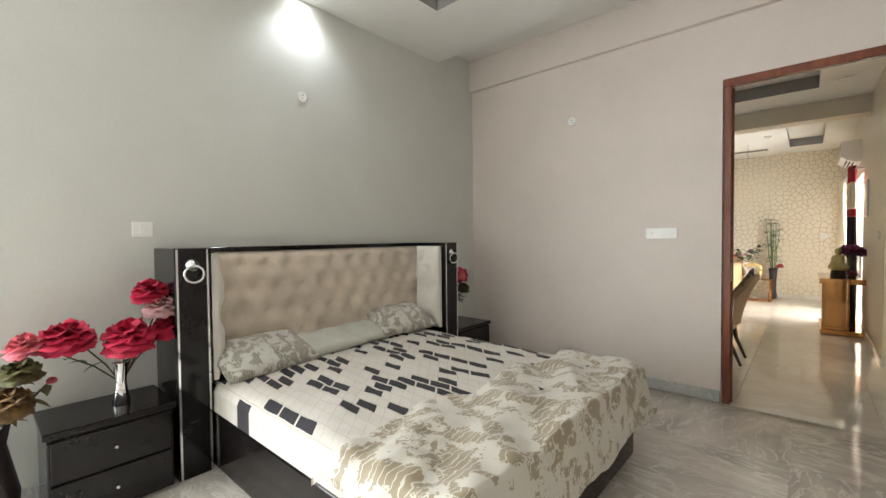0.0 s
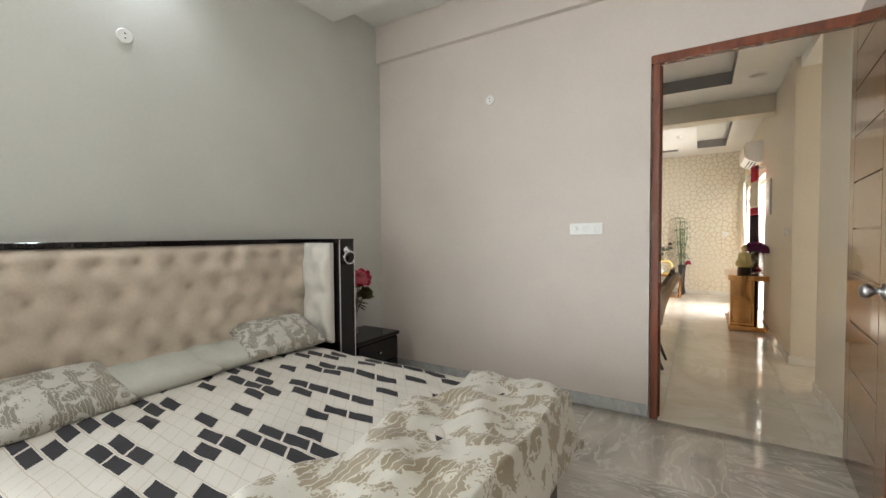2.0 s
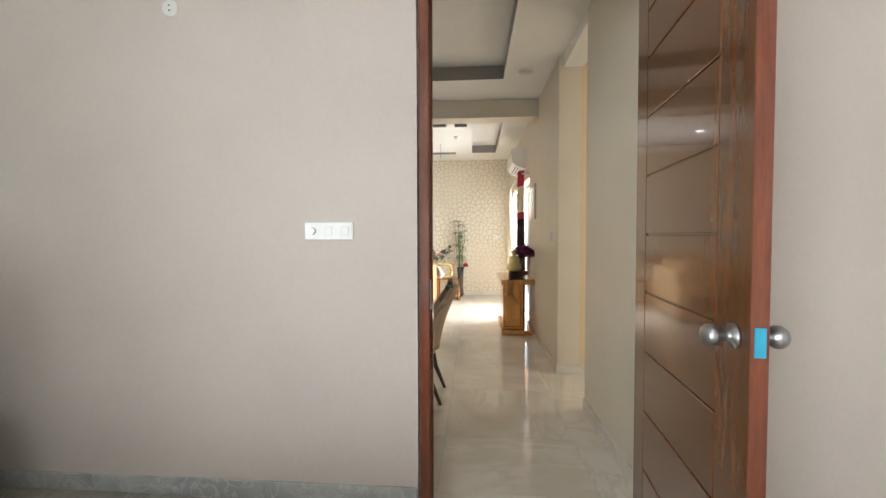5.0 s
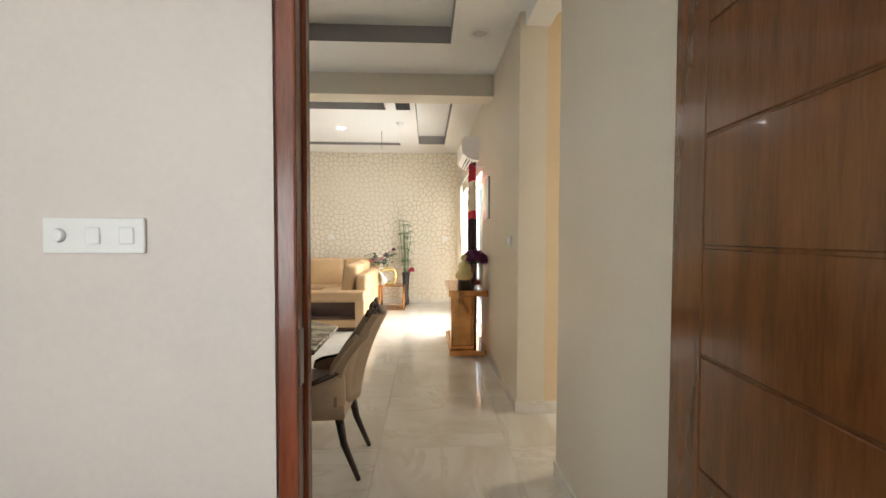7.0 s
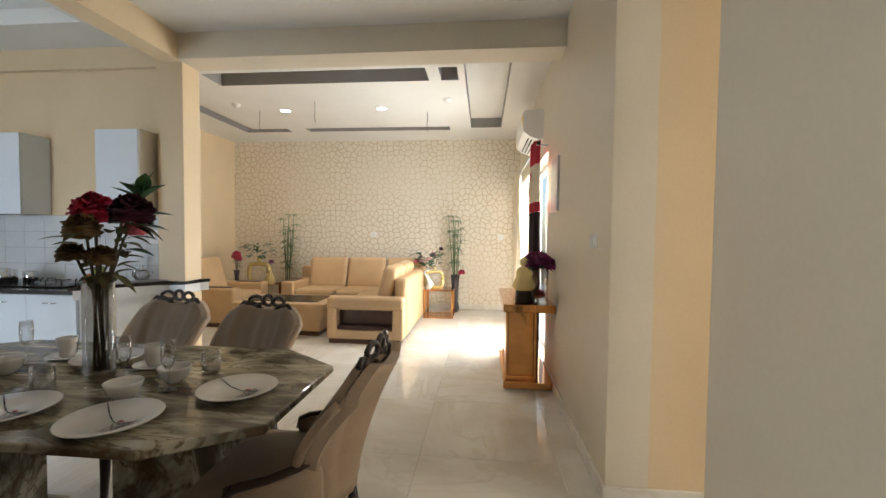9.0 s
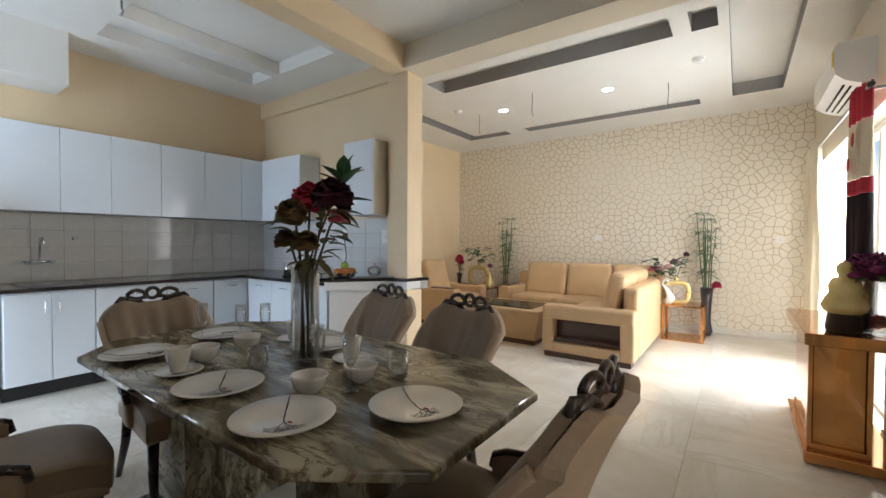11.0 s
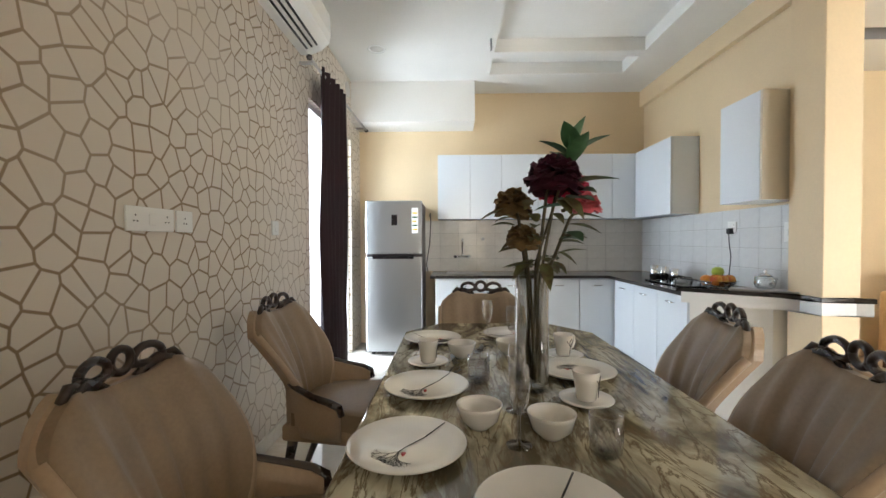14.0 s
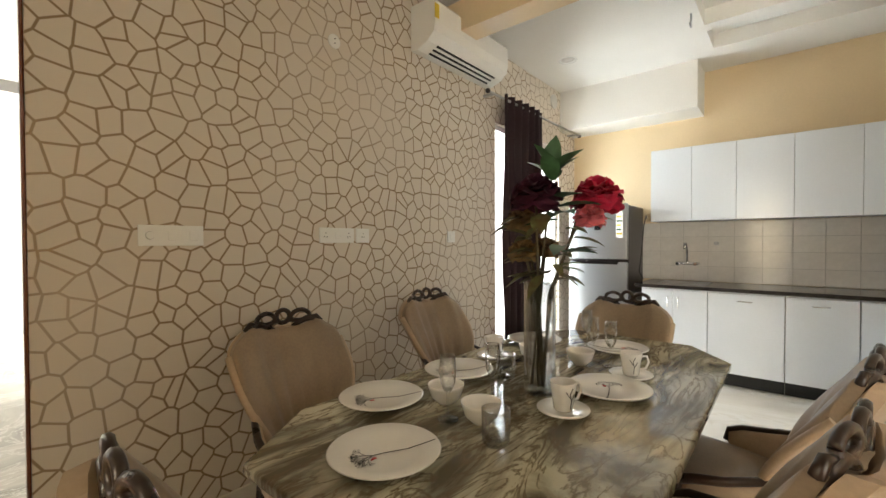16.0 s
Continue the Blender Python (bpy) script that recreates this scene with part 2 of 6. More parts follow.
M = {
    "pink": mat("pink_wall_paint", (0.71, 0.638, 0.58), 0.5, var=0.05, scale=2, bump=0.03),
    "grey": mat("grey_wall_paint", (0.66, 0.67, 0.63), 0.5, var=0.05, scale=2, bump=0.03),
    "cream": mat("cream_wall_paint", (0.72, 0.65, 0.52), 0.4, var=0.05, scale=2, bump=0.03),
    "peach": mat("peach_wall_paint", (0.76, 0.60, 0.38), 0.45, var=0.05, scale=2, bump=0.03),
    "white": mat("white_ceiling_paint", (0.80, 0.79, 0.75), 0.6, var=0.04, scale=2, bump=0.02),
    # grey for the recess sides, with the shadow inside the trays painted in
    "coveshade": mat("shaded_grey_cove_paint", (0.30, 0.29, 0.28), 0.6, var=0.05, scale=2, bump=0.02),
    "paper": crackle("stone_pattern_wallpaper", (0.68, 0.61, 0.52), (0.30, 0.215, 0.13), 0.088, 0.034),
    # gold-lined copy of the stone pattern, its colours lightened for the lit living room
    "paperlit": crackle("lit_gold_pattern_wallpaper", (0.80, 0.74, 0.62), (0.56, 0.45, 0.27), 0.094, 0.034),
    "floor_grey": marble("grey_marble", (0.66, 0.62, 0.55), (0.43, 0.40, 0.355), (0.76, 0.73, 0.67), 0.06, 1.5, 1.7, 45, True, (0.7, 1.9, 1)),
    "floor_cream": marble("cream_marble", (0.79, 0.755, 0.68), (0.62, 0.555, 0.45), (0.70, 0.645, 0.55), 0.06, 0.75, 1.3, 30, True, (0.7, 1.7, 1), 0.28, 0.56),
    "skirt_grey": marble("grey_skirting_marble", (0.55, 0.56, 0.54), (0.40, 0.42, 0.42), (0.62, 0.62, 0.60), 0.12, 2.5, 2.0, 50, False),
    "doorwood": mat("varnished_door_wood", (0.135, 0.050, 0.016), 0.16, var=0.3, scale=3, fine=25, stretch=(8, 8, 0.8), bump=0.03, coat=0.3),
    "framewood": mat("red_brown_frame_wood", (0.20, 0.055, 0.025), 0.22, var=0.35, scale=4, fine=30, stretch=(6, 6, 0.6), bump=0.05, coat=0.3),
    "steel": mat("brushed_steel", (0.44, 0.45, 0.46), 0.32, 1.0, var=0.03, scale=1.5, fine=200, stretch=(1, 1, 0.15), bump=0.0),
    "chrome": mat("chrome", (0.75, 0.75, 0.76), 0.08, 1.0, var=0.04, bump=0),
    "blackgloss": mat("black_lacquer", (0.010, 0.008, 0.008), 0.14, var=0.3, bump=0.01, coat=0.05, spec=0.3),
    "tuft": mat("beige_velvet", (0.66, 0.57, 0.46), 0.7, var=0.14, scale=4, fine=80, bump=0.05, sheen=0.6),
    "whiteleather": mat("ivory_velvet", (0.72, 0.69, 0.62), 0.6, var=0.08, sheen=0.4),
    "plastic": mat("white_plastic", (0.88, 0.88, 0.85), 0.25, var=0.03, bump=0),
    "laminate": mat("white_gloss_laminate", (0.74, 0.78, 0.82), 0.14, var=0.03, scale=2, bump=0.005),
    "granite": mat("black_granite", (0.035, 0.030, 0.028), 0.12, var=0.6, scale=40, fine=300, bump=0),
    "velvet": mat("taupe_chair_velvet", (0.30, 0.22, 0.145), 0.42, var=0.16, scale=5, fine=90, bump=0.06, sheen=0.1),
    "bronze": mat("bronze_chair_leather", (0.46, 0.34, 0.23), 0.36, var=0.12, scale=5, fine=90, bump=0.05),
    "darkwood": mat("dark_carved_wood", (0.032, 0.016, 0.010), 0.28, var=0.4, scale=6, fine=50, bump=0.1, coat=0.2),
    "sofa": mat("tan_sofa_leather", (0.56, 0.38, 0.20), 0.48, var=0.1, scale=4, fine=110, bump=0.12),
    "sofawood": mat("brown_sofa_wood", (0.08, 0.035, 0.018), 0.3, var=0.3, scale=4),
    "tint": glass("dark_tabletop_glass", (0.25, 0.28, 0.27)),
    "glass": glass("clear_glass", (0.975, 0.98, 0.98)),
    "pane": glass("window_pane", (1, 1, 1), 0.0, 1.02),
    "amber": mat("amber_mirror_glass", (0.62, 0.30, 0.10), 0.06, 0.85, var=0.1, bump=0),
    "curtain": mat("dark_maroon_curtain", (0.020, 0.004, 0.007), 0.8, var=0.3, scale=3, fine=150),
    "red": mat("red_curtain_cloth", (0.50, 0.02, 0.04), 0.7, var=0.15, scale=6),
    "creamcloth": mat("cream_curtain_cloth", (0.80, 0.72, 0.55), 0.8, var=0.1, scale=6),
    "upvc": mat("white_window_frame", (0.80, 0.80, 0.78), 0.3, var=0.03, bump=0),
    "ceramic": mat("white_glazed_china", (0.80, 0.78, 0.73), 0.1, var=0.03, bump=0, coat=0.5),
    "print": mat("dark_branch_print", (0.03, 0.025, 0.025), 0.4, var=0.2, bump=0),
    "birdred": mat("red_bird_print", (0.5, 0.02, 0.02), 0.4, bump=0),
    "leaf": mat("green_leaf", (0.045, 0.115, 0.045), 0.5, var=0.35, scale=20),
    "palegreen": mat("olive_foliage", (0.15, 0.17, 0.06), 0.6, var=0.4, scale=20, second=(0.09, 0.055, 0.022)),
    "bamboo": mat("bamboo_green", (0.10, 0.17, 0.06), 0.45, var=0.3, scale=20),
    "flower_red": mat("crimson_petal", (0.52, 0.015, 0.06), 0.6, var=0.35, scale=25),
    "flower_pink": mat("pink_petal", (0.72, 0.16, 0.20), 0.6, var=0.25, scale=25),
    "flower_pale": mat("pale_pink_petal", (0.62, 0.36, 0.36), 0.6, var=0.25, scale=25),
    "flower_dark": mat("deep_maroon_petal", (0.055, 0.005, 0.02), 0.6, var=0.4, scale=25),
    "flower_rust": mat("dried_rust_bloom", (0.19, 0.115, 0.042), 0.7, var=0.5, scale=25),
    "flower_purple": mat("purple_petal", (0.22, 0.03, 0.13), 0.6, var=0.3, scale=25),
    "stem": mat("brown_stem", (0.07, 0.055, 0.025), 0.6, var=0.3, scale=20),
    "gold": mat("pale_gold_glaze", (0.72, 0.58, 0.24), 0.2, 0.25, var=0.12, scale=8, bump=0.02),
    "blackvase": mat("black_floor_vase", (0.03, 0.022, 0.022), 0.35, var=0.4, scale=12, bump=0.2),
    "rubber": mat("black_rubber", (0.015, 0.015, 0.015), 0.6, bump=0),
    "tapeblue": mat("blue_tape", (0.05, 0.42, 0.62), 0.5, bump=0),
    "yellow": mat("yellow_label", (0.75, 0.55, 0.05), 0.5, bump=0),
    "tile": mat("ivory_glazed_tile", (0.66, 0.63, 0.58), 0.10, var=0.07, scale=9, fine=30, bump=0.35),
    "tilewhite": mat("white_glazed_tile", (0.72, 0.72, 0.71), 0.12, var=0.05, scale=9, fine=30, bump=0.2),
    "grout": mat("grey_grout", (0.42, 0.40, 0.37), 0.9, bump=0.1),
    "apple": mat("red_apple", (0.50, 0.06, 0.03), 0.25, var=0.4, scale=12, second=(0.6, 0.35, 0.05)),
    "orange": mat("orange_peel", (0.70, 0.26, 0.03), 0.4, var=0.15, scale=60),
    "lime": mat("green_fruit", (0.35, 0.45, 0.06), 0.35, var=0.2, scale=20),
    "outside": glow("bright_hazy_outside", (0.95, 0.98, 1.0), 1.5),
    "lampglow": glow("lit_downlight", (1.0, 0.97, 0.92), 30),
    "dim": mat("unlit_downlight", (0.62, 0.60, 0.56), 0.4, bump=0),
}
M["tabletop"] = marble("green_brown_onyx", (0.55, 0.51, 0.37), (0.10, 0.08, 0.042), (0.13, 0.095, 0.05), 0.05, 2.4, 1.5, 48, False, (0.7, 2.4, 1), 0.40, 0.60)

# ---------- mesh helpers ----------


def box(bm, x0, x1, y0, y1, z0, z1, bevel=0.0, seg=1):
    g = bmesh.ops.create_cube(bm, size=1.0, matrix=Matrix.LocRotScale(((x0 + x1) / 2, (y0 + y1) / 2, (z0 + z1) / 2), None, (x1 - x0, y1 - y0, z1 - z0)))
    if bevel:
        edges = list({e for v in g["verts"] for e in v.link_edges})
        bmesh.ops.bevel(bm, geom=edges, offset=bevel, segments=seg, profile=0.5, affect="EDGES")
    return bm


def boxbm(*a, **k):
    return box(bmesh.new(), *a, **k)


def lathe(bm, profile, seg=24, x=0.0, y=0.0, z=0.0, m=None):
    """Turn (radius, height) pairs round the z axis."""
    rings = []
    for r, h in profile:
        ring = []
        for i in range(seg if r > 1e-6 else 1):
            a = 2 * math.pi * i / seg
            p = Vector((x + r * math.cos(a), y + r * math.sin(a), z + h))
            ring.append(bm.verts.new(m @ p if m else p))
        rings.append(ring)
    for a, b in zip(rings, rings[1:]):
        for i in range(seg):
            j = (i + 1) % seg
            if len(a) == 1 and len(b) == 1:
                continue
            if len(a) == 1:
                f = [a[0], b[j], b[i]]
            elif len(b) == 1:
                f = [a[i], a[j], b[0]]
            else:
                f = [a[i], a[j], b[j], b[i]]
            bm.faces.new(f).smooth = True
    return bm


def tube(bm, pts, radius, seg=8, flat=1.0):
    """A round bar along points; radius is one number or one for each point."""
    pts = [Vector(p) for p in pts]
    rad = radius if isinstance(radius, (list, tuple)) else [radius] * len(pts)
    rings, side = [], None
    for i, p in enumerate(pts):
        d = (pts[min(i + 1, len(pts) - 1)] - pts[max(i - 1, 0)]).normalized()
        if side is None:
            side = d.cross(Vector((0, 0, 1)) if abs(d.z) < 0.9 else Vector((1, 0, 0))).normalized()
        side = (side - d * side.dot(d)).normalized()
        up = d.cross(side)
        rings.append([bm.verts.new(p + (side * math.cos(2 * math.pi * k / seg) + up * math.sin(2 * math.pi * k / seg) * flat) * rad[i]) for k in range(seg)])
    for a, b in zip(rings, rings[1:]):
        for k in range(seg):
            bm.faces.new([a[k], a[(k + 1) % seg], b[(k + 1) % seg], b[k]]).smooth = True
    bm.faces.new(rings[0][::-1])
    bm.faces.new(rings[-1])
    return bm


def prism(bm, outline, z0, z1, bevel=0.0, seg=2):
    """An upright slab over a plan outline."""
    lo = [bm.verts.new((x, y, z0)) for x, y in outline]
    hi = [bm.verts.new((x, y, z1)) for x, y in outline]
    n = len(outline)
    fs = [bm.faces.new(lo[::-1]), bm.faces.new(hi)]
    for i in range(n):
        fs.append(bm.faces.new([lo[i], lo[(i + 1) % n], hi[(i + 1) % n], hi[i]]))
    if bevel:
        bmesh.ops.bevel(bm, geom=list({e for f in fs[:2] for e in f.edges}), offset=bevel, segments=seg, profile=0.5, affect="EDGES")
    return bm


def sheet(bm, rows, closed=False):
    """Faces over a grid of points."""
    vs = [[bm.verts.new(p) for p in r] for r in rows]
    for a, b in zip(vs, vs[1:]):
        for i in range(len(a) - 1 + (1 if closed else 0)):
            j = (i + 1) % len(a)
            bm.faces.new([a[i], a[j], b[j], b[i]]).smooth = True
    return vs


def solid_sheet(bm, rows, thick):
    """A grid of points with a back face and edges: thick is the offset as a vector or a function of the point."""
    front = sheet(bm, rows)
    back_rows = [[Vector(p) + Vector(thick(Vector(p)) if callable(thick) else thick) for p in r] for r in rows]
    back = [[bm.verts.new(p) for p in r] for r in back_rows]
    for a, b in zip(back, back[1:]):
        for i in range(len(a) - 1):
            bm.faces.new([a[i], b[i], b[i + 1], a[i + 1]]).smooth = True
    rim_f = front[0] + [r[-1] for r in front[1:]] + front[-1][-2::-1] + [r[0] for r in front[-2:0:-1]]
    rim_b = back[0] + [r[-1] for r in back[1:]] + back[-1][-2::-1] + [r[0] for r in back[-2:0:-1]]
    n = len(rim_f)
    for i in range(n):
        bm.faces.new([rim_f[i], rim_b[i], rim_b[(i + 1) % n], rim_f[(i + 1) % n]])
    return bm


def mesh_of(name, bm, material, fix=True):
    if fix:
        bmesh.ops.recalc_face_normals(bm, faces=bm.faces[:])
    me = bpy.data.meshes.new(name)
    bm.to_mesh(me)
    bm.free()
    for k in (material if isinstance(material, (list, tuple)) else [material]):
        me.materials.append(M[k])
    return me


def part(name, bm, material, parent=None, label=""):
    ob = new(name, mesh_of(name, bm, material))
    if parent:
        ob.parent = parent
    return tagged(ob, label)


def thing(name, label, category, x=0.0, y=0.0, z=0.0, rz=0.0, group="", kind=""):
    ob = new(name)
    ob.empty_display_size = 0.1
    ob.matrix_world = pose(x, y, z, 0, 0, rz)
    return tagged(ob, label, category, group, kind)


def structure(name, bm, material, label, category, parent=None):
    ob = part(name, bm, material, parent)
    return tagged(ob, label, category, "", "structure")


def wall(name, axis, at, thick, a0, a1, z0, z1, material, label, holes=()):
    """A wall across the axis ('x' or 'y') from at to at + thick, with openings (a0, a1, z0, z1)."""
    bm = bmesh.new()
    us = sorted({a0, a1, *[h[0] for h in holes], *[h[1] for h in holes]})
    zs = sorted({z0, z1, *[h[2] for h in holes], *[h[3] for h in holes]})
    lo, hi = min(at, at + thick), max(at, at + thick)
    for u, u2 in zip(us, us[1:]):
        for z, z2 in zip(zs, zs[1:]):
            cu, cz = (u + u2) / 2, (z + z2) / 2
            if any(h[0] < cu < h[1] and h[2] < cz < h[3] for h in holes):
                continue
            if axis == "x":
                box(bm, lo, hi, u, u2, z, z2)
            else:
                box(bm, u, u2, lo, hi, z, z2)
    bmesh.ops.remove_doubles(bm, verts=bm.verts[:], dist=1e-5)
    inner = [f for f in bm.faces if sum(1 for g in bm.faces if g is not f and (g.calc_center_median() - f.calc_center_median()).length < 1e-4) > 0]
    bmesh.ops.delete(bm, geom=inner, context="FACES")
    return structure(name, bm, material, label, "wall")


def ceiling(name, x0, x1, y0, y1, z, holes, label, depth=0.14, side="coveshade"):
    """A false ceiling with sunk trays (x0, x1, y0, y1): white faces, tray sides in a grey that holds their shade."""
    bm = bmesh.new()
    xs = sorted({x0, x1, *[h[0] for h in holes], *[h[1] for h in holes]})
    ys = sorted({y0, y1, *[h[2] for h in holes], *[h[3] for h in holes]})
    for x, x2 in zip(xs, xs[1:]):
        for y, y2 in zip(ys, ys[1:]):
            cx, cy = (x + x2) / 2, (y + y2) / 2
            up = any(h[0] < cx < h[1] and h[2] < cy < h[3] for h in holes)
            box(bm, x, x2, y, y2, z + (depth if up else 0), z + depth + 0.1)
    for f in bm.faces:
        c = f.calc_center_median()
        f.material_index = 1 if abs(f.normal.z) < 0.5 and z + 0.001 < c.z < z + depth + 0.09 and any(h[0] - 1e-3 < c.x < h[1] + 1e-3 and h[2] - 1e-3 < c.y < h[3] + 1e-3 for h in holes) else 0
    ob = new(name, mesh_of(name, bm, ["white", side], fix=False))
    return tagged(ob, label, "ceiling", "", "structure")


# ---------- setting ----------
WALL_P, WALL_D = 3.71, 3.79       # the two faces of the wall between bedroom and dining
DOOR_L, DOOR_R, DOOR_H = -0.42, 0.575, 2.40
LEFT, BACK = -2.85, -2.3
RIGHT = 0.56
HIGH = 3.3

structure("ground", boxbm(-40, 40, -40, 40, -3.2, -3.0), "grout", "plain pale ground far below the balcony", "ground")
wall("wall_bed_head", "x", LEFT, -0.15, BACK, WALL_P, 0, HIGH, "grey", "pale grey painted bedroom wall behind the bed", [(-2.1, -0.5, 0, 2.3)])
wall("wall_door", "y", WALL_P, 0.04, LEFT - 0.15, 2.4, 0, HIGH, "pink", "pinkish beige painted bedroom wall with the doorway", [(DOOR_L - 0.06, DOOR_R + 0.06, 0, DOOR_H + 0.06)])
wall("wall_bedroom_back", "y", BACK, -0.15, LEFT - 0.15, 2.4, 0, HIGH, "grey", "plain grey bedroom wall")
wall("wall_bedroom_side", "x", 2.25, 0.15, BACK, WALL_P, 0, HIGH, "pink", "plain pinkish bedroom wall")
structure("beam_bedroom", boxbm(LEFT, 2.25, WALL_P - 0.05, WALL_P - 0.001, 2.92, HIGH), "pink", "pink painted shallow beam along the bedroom wall", "beam")
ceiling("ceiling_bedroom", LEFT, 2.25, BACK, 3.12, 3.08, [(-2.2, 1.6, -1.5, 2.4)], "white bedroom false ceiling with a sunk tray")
structure("ceiling_bedroom_slab", boxbm(LEFT, 2.25, 3.12, WALL_P - 0.05, 3.26, 3.34), "white", "white painted ceiling slab above the gap", "ceiling")

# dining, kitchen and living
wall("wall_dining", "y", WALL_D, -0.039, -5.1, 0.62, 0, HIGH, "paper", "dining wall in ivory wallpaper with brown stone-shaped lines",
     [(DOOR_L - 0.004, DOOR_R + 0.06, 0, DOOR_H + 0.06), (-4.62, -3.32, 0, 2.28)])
wall("wall_corridor", "x", 0.60, 0.12, WALL_D, 4.88, 0, HIGH, "cream", "cream glossy painted corridor wall beside the door")
wall("wall_passage_near", "y", 4.88, -0.12, 0.72, 2.4, 0, HIGH, "cream", "cream painted wall of the side passage")
wall("wall_passage_far", "y", 5.68, 0.12, RIGHT + 0.2, 2.4, 0, HIGH, "peach", "peach painted wall of the side passage")
wall("wall_passage_end", "x", 2.4, 0.12, 4.76, 5.80, 0, HIGH, "peach", "peach painted end wall of the side passage", [(4.96, 5.6, 0.4, 2.4)])
structure("beam_passage", boxbm(0.60, 0.78, 4.882, 5.678, 2.82, HIGH), "white", "white painted lintel over the side passage", "beam")
wall("wall_living_side", "x", RIGHT, 0.2, 5.68, 10.75, 0, HIGH, "cream", "cream glossy painted wall with the balcony door", [(7.68, 10.2, 0, 2.1)])
wall("wall_living_far", "y", 10.75, 0.15, -4.7, 0.74, 0, HIGH, "paperlit", "living room wall in cream wallpaper with gold stone-shaped lines, coloured lighter as lit")
wall("wall_living_left", "x", -4.52, -0.15, 7.13, 10.75, 0, HIGH, "peach", "peach painted living room wall")
wall("wall_kitchen_side", "y", 7.07, 0.06, -5.1, -2.8, 0, HIGH, "peach", "peach painted wall between kitchen and living room")
structure("column", boxbm(-2.8, -2.56, 6.92, 7.13, 0, HIGH, bevel=0.004), "peach", "peach painted square column at the kitchen counter", "column")
wall("wall_kitchen_back", "x", -5.05, -0.15, WALL_D, 7.07, 0, HIGH, "peach", "peach painted kitchen wall above white cabinets")
structure("beam_living", boxbm(-2.56, RIGHT, 6.86, 7.12, 2.71, HIGH), "cream", "cream painted ceiling beam before the living room", "beam")
structure("beam_dining", boxbm(-2.74, -2.56, WALL_D, 6.92, 2.71, HIGH), "peach", "peach painted ceiling beam between kitchen and dining", "beam")
structure("beam_kitchen", boxbm(-5.05, -2.8, 7.02, 7.069, 2.72, HIGH), "peach", "peach painted shallow beam on the kitchen wall", "beam")
structure("duct_box", boxbm(-5.05, -4.65, WALL_D, 5.11, 2.47, 2.9), "white", "white boxed-in duct under the kitchen ceiling", "ceiling box")
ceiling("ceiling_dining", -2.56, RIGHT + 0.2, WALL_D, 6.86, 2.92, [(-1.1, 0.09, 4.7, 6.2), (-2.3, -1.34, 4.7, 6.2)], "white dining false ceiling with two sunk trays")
ceiling("ceiling_passage", RIGHT + 0.2, 2.4, WALL_D, 5.68, 2.92, [], "white ceiling of the side passage")
ceiling("ceiling_kitchen", -5.05, -2.74, WALL_D, 7.07, 2.90, [(-4.0, -3.15, 5.25, 6.6), (-4.5, -4.12, 5.25, 6.6)], "white kitchen false ceiling with stepped trays", 0.12, "white")
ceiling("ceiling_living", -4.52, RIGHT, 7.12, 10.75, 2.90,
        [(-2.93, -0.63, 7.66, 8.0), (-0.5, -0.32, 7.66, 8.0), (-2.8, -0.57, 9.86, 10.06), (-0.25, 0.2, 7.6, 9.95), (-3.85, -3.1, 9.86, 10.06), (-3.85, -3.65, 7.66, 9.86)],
        "white living room false ceiling with sunk slots, shade painted into their grey sides")


def skirting(name, x0, x1, y0, y1, material, label, h=0.09):
    structure(name, boxbm(x0, x1, y0, y1, 0.004, h, bevel=0.002), material, label, "baseboard")


skirting("baseboard_door_wall", LEFT, DOOR_L - 0.066, WALL_P - 0.014, WALL_P, "skirt_grey", "grey veined marble skirting under the pink wall")
skirting("baseboard_door_wall_side", DOOR_R + 0.066, 2.25, WALL_P - 0.014, WALL_P, "skirt_grey", "grey veined marble skirting behind the door")
skirting("baseboard_bed_wall", LEFT, LEFT + 0.014, -0.5, WALL_P - 0.014, "skirt_grey", "grey veined marble skirting behind the bed")
skirting("baseboard_corridor", 0.586, 0.60, WALL_D, 4.88, "floor_cream", "cream marble skirting in the corridor")
skirting("baseboard_living", RIGHT - 0.014, RIGHT, 5.68, 7.68, "floor_cream", "cream marble skirting under the cream wall")
skirting("baseboard_passage", RIGHT - 0.014, 2.4, 5.666, 5.68, "floor_cream", "cream marble skirting in the passage")
skirting("baseboard_far", -4.52, RIGHT, 10.736, 10.75, "floor_cream", "cream marble skirting under the papered wall")
skirting("baseboard_dining", -3.32, DOOR_L - 0.066, WALL_D, WALL_D + 0.014, "floor_cream", "cream marble skirting under the dining wallpaper")

# door frame, leaf
door = structure("door_1", boxbm(DOOR_L - 0.049, DOOR_L, WALL_P - 0.02, WALL_P + 0.039, 0, DOOR_H, bevel=0.006, seg=2), "framewood", "open red-brown varnished wooden door in its frame", "door")
part("frame_post", boxbm(DOOR_R, DOOR_R + 0.058, WALL_P - 0.02, WALL_D + 0.02, 0, DOOR_H, bevel=0.006, seg=2), "framewood", door)
part("frame_head", boxbm(DOOR_L - 0.058, DOOR_R + 0.058, WALL_P - 0.02, WALL_P + 0.039, DOOR_H, DOOR_H + 0.058, bevel=0.006, seg=2), "framewood", door)
part("strike_plate", boxbm(DOOR_L, DOOR_L + 0.003, WALL_P - 0.005, WALL_P + 0.024, 0.94, 1.08, bevel=0.001), "steel", door, "small steel strike plate")
part("rebate", boxbm(DOOR_L - 0.003, DOOR_L + 0.008, WALL_P + 0.04, WALL_D - 0.004, 0, DOOR_H, bevel=0.003), "framewood", door)


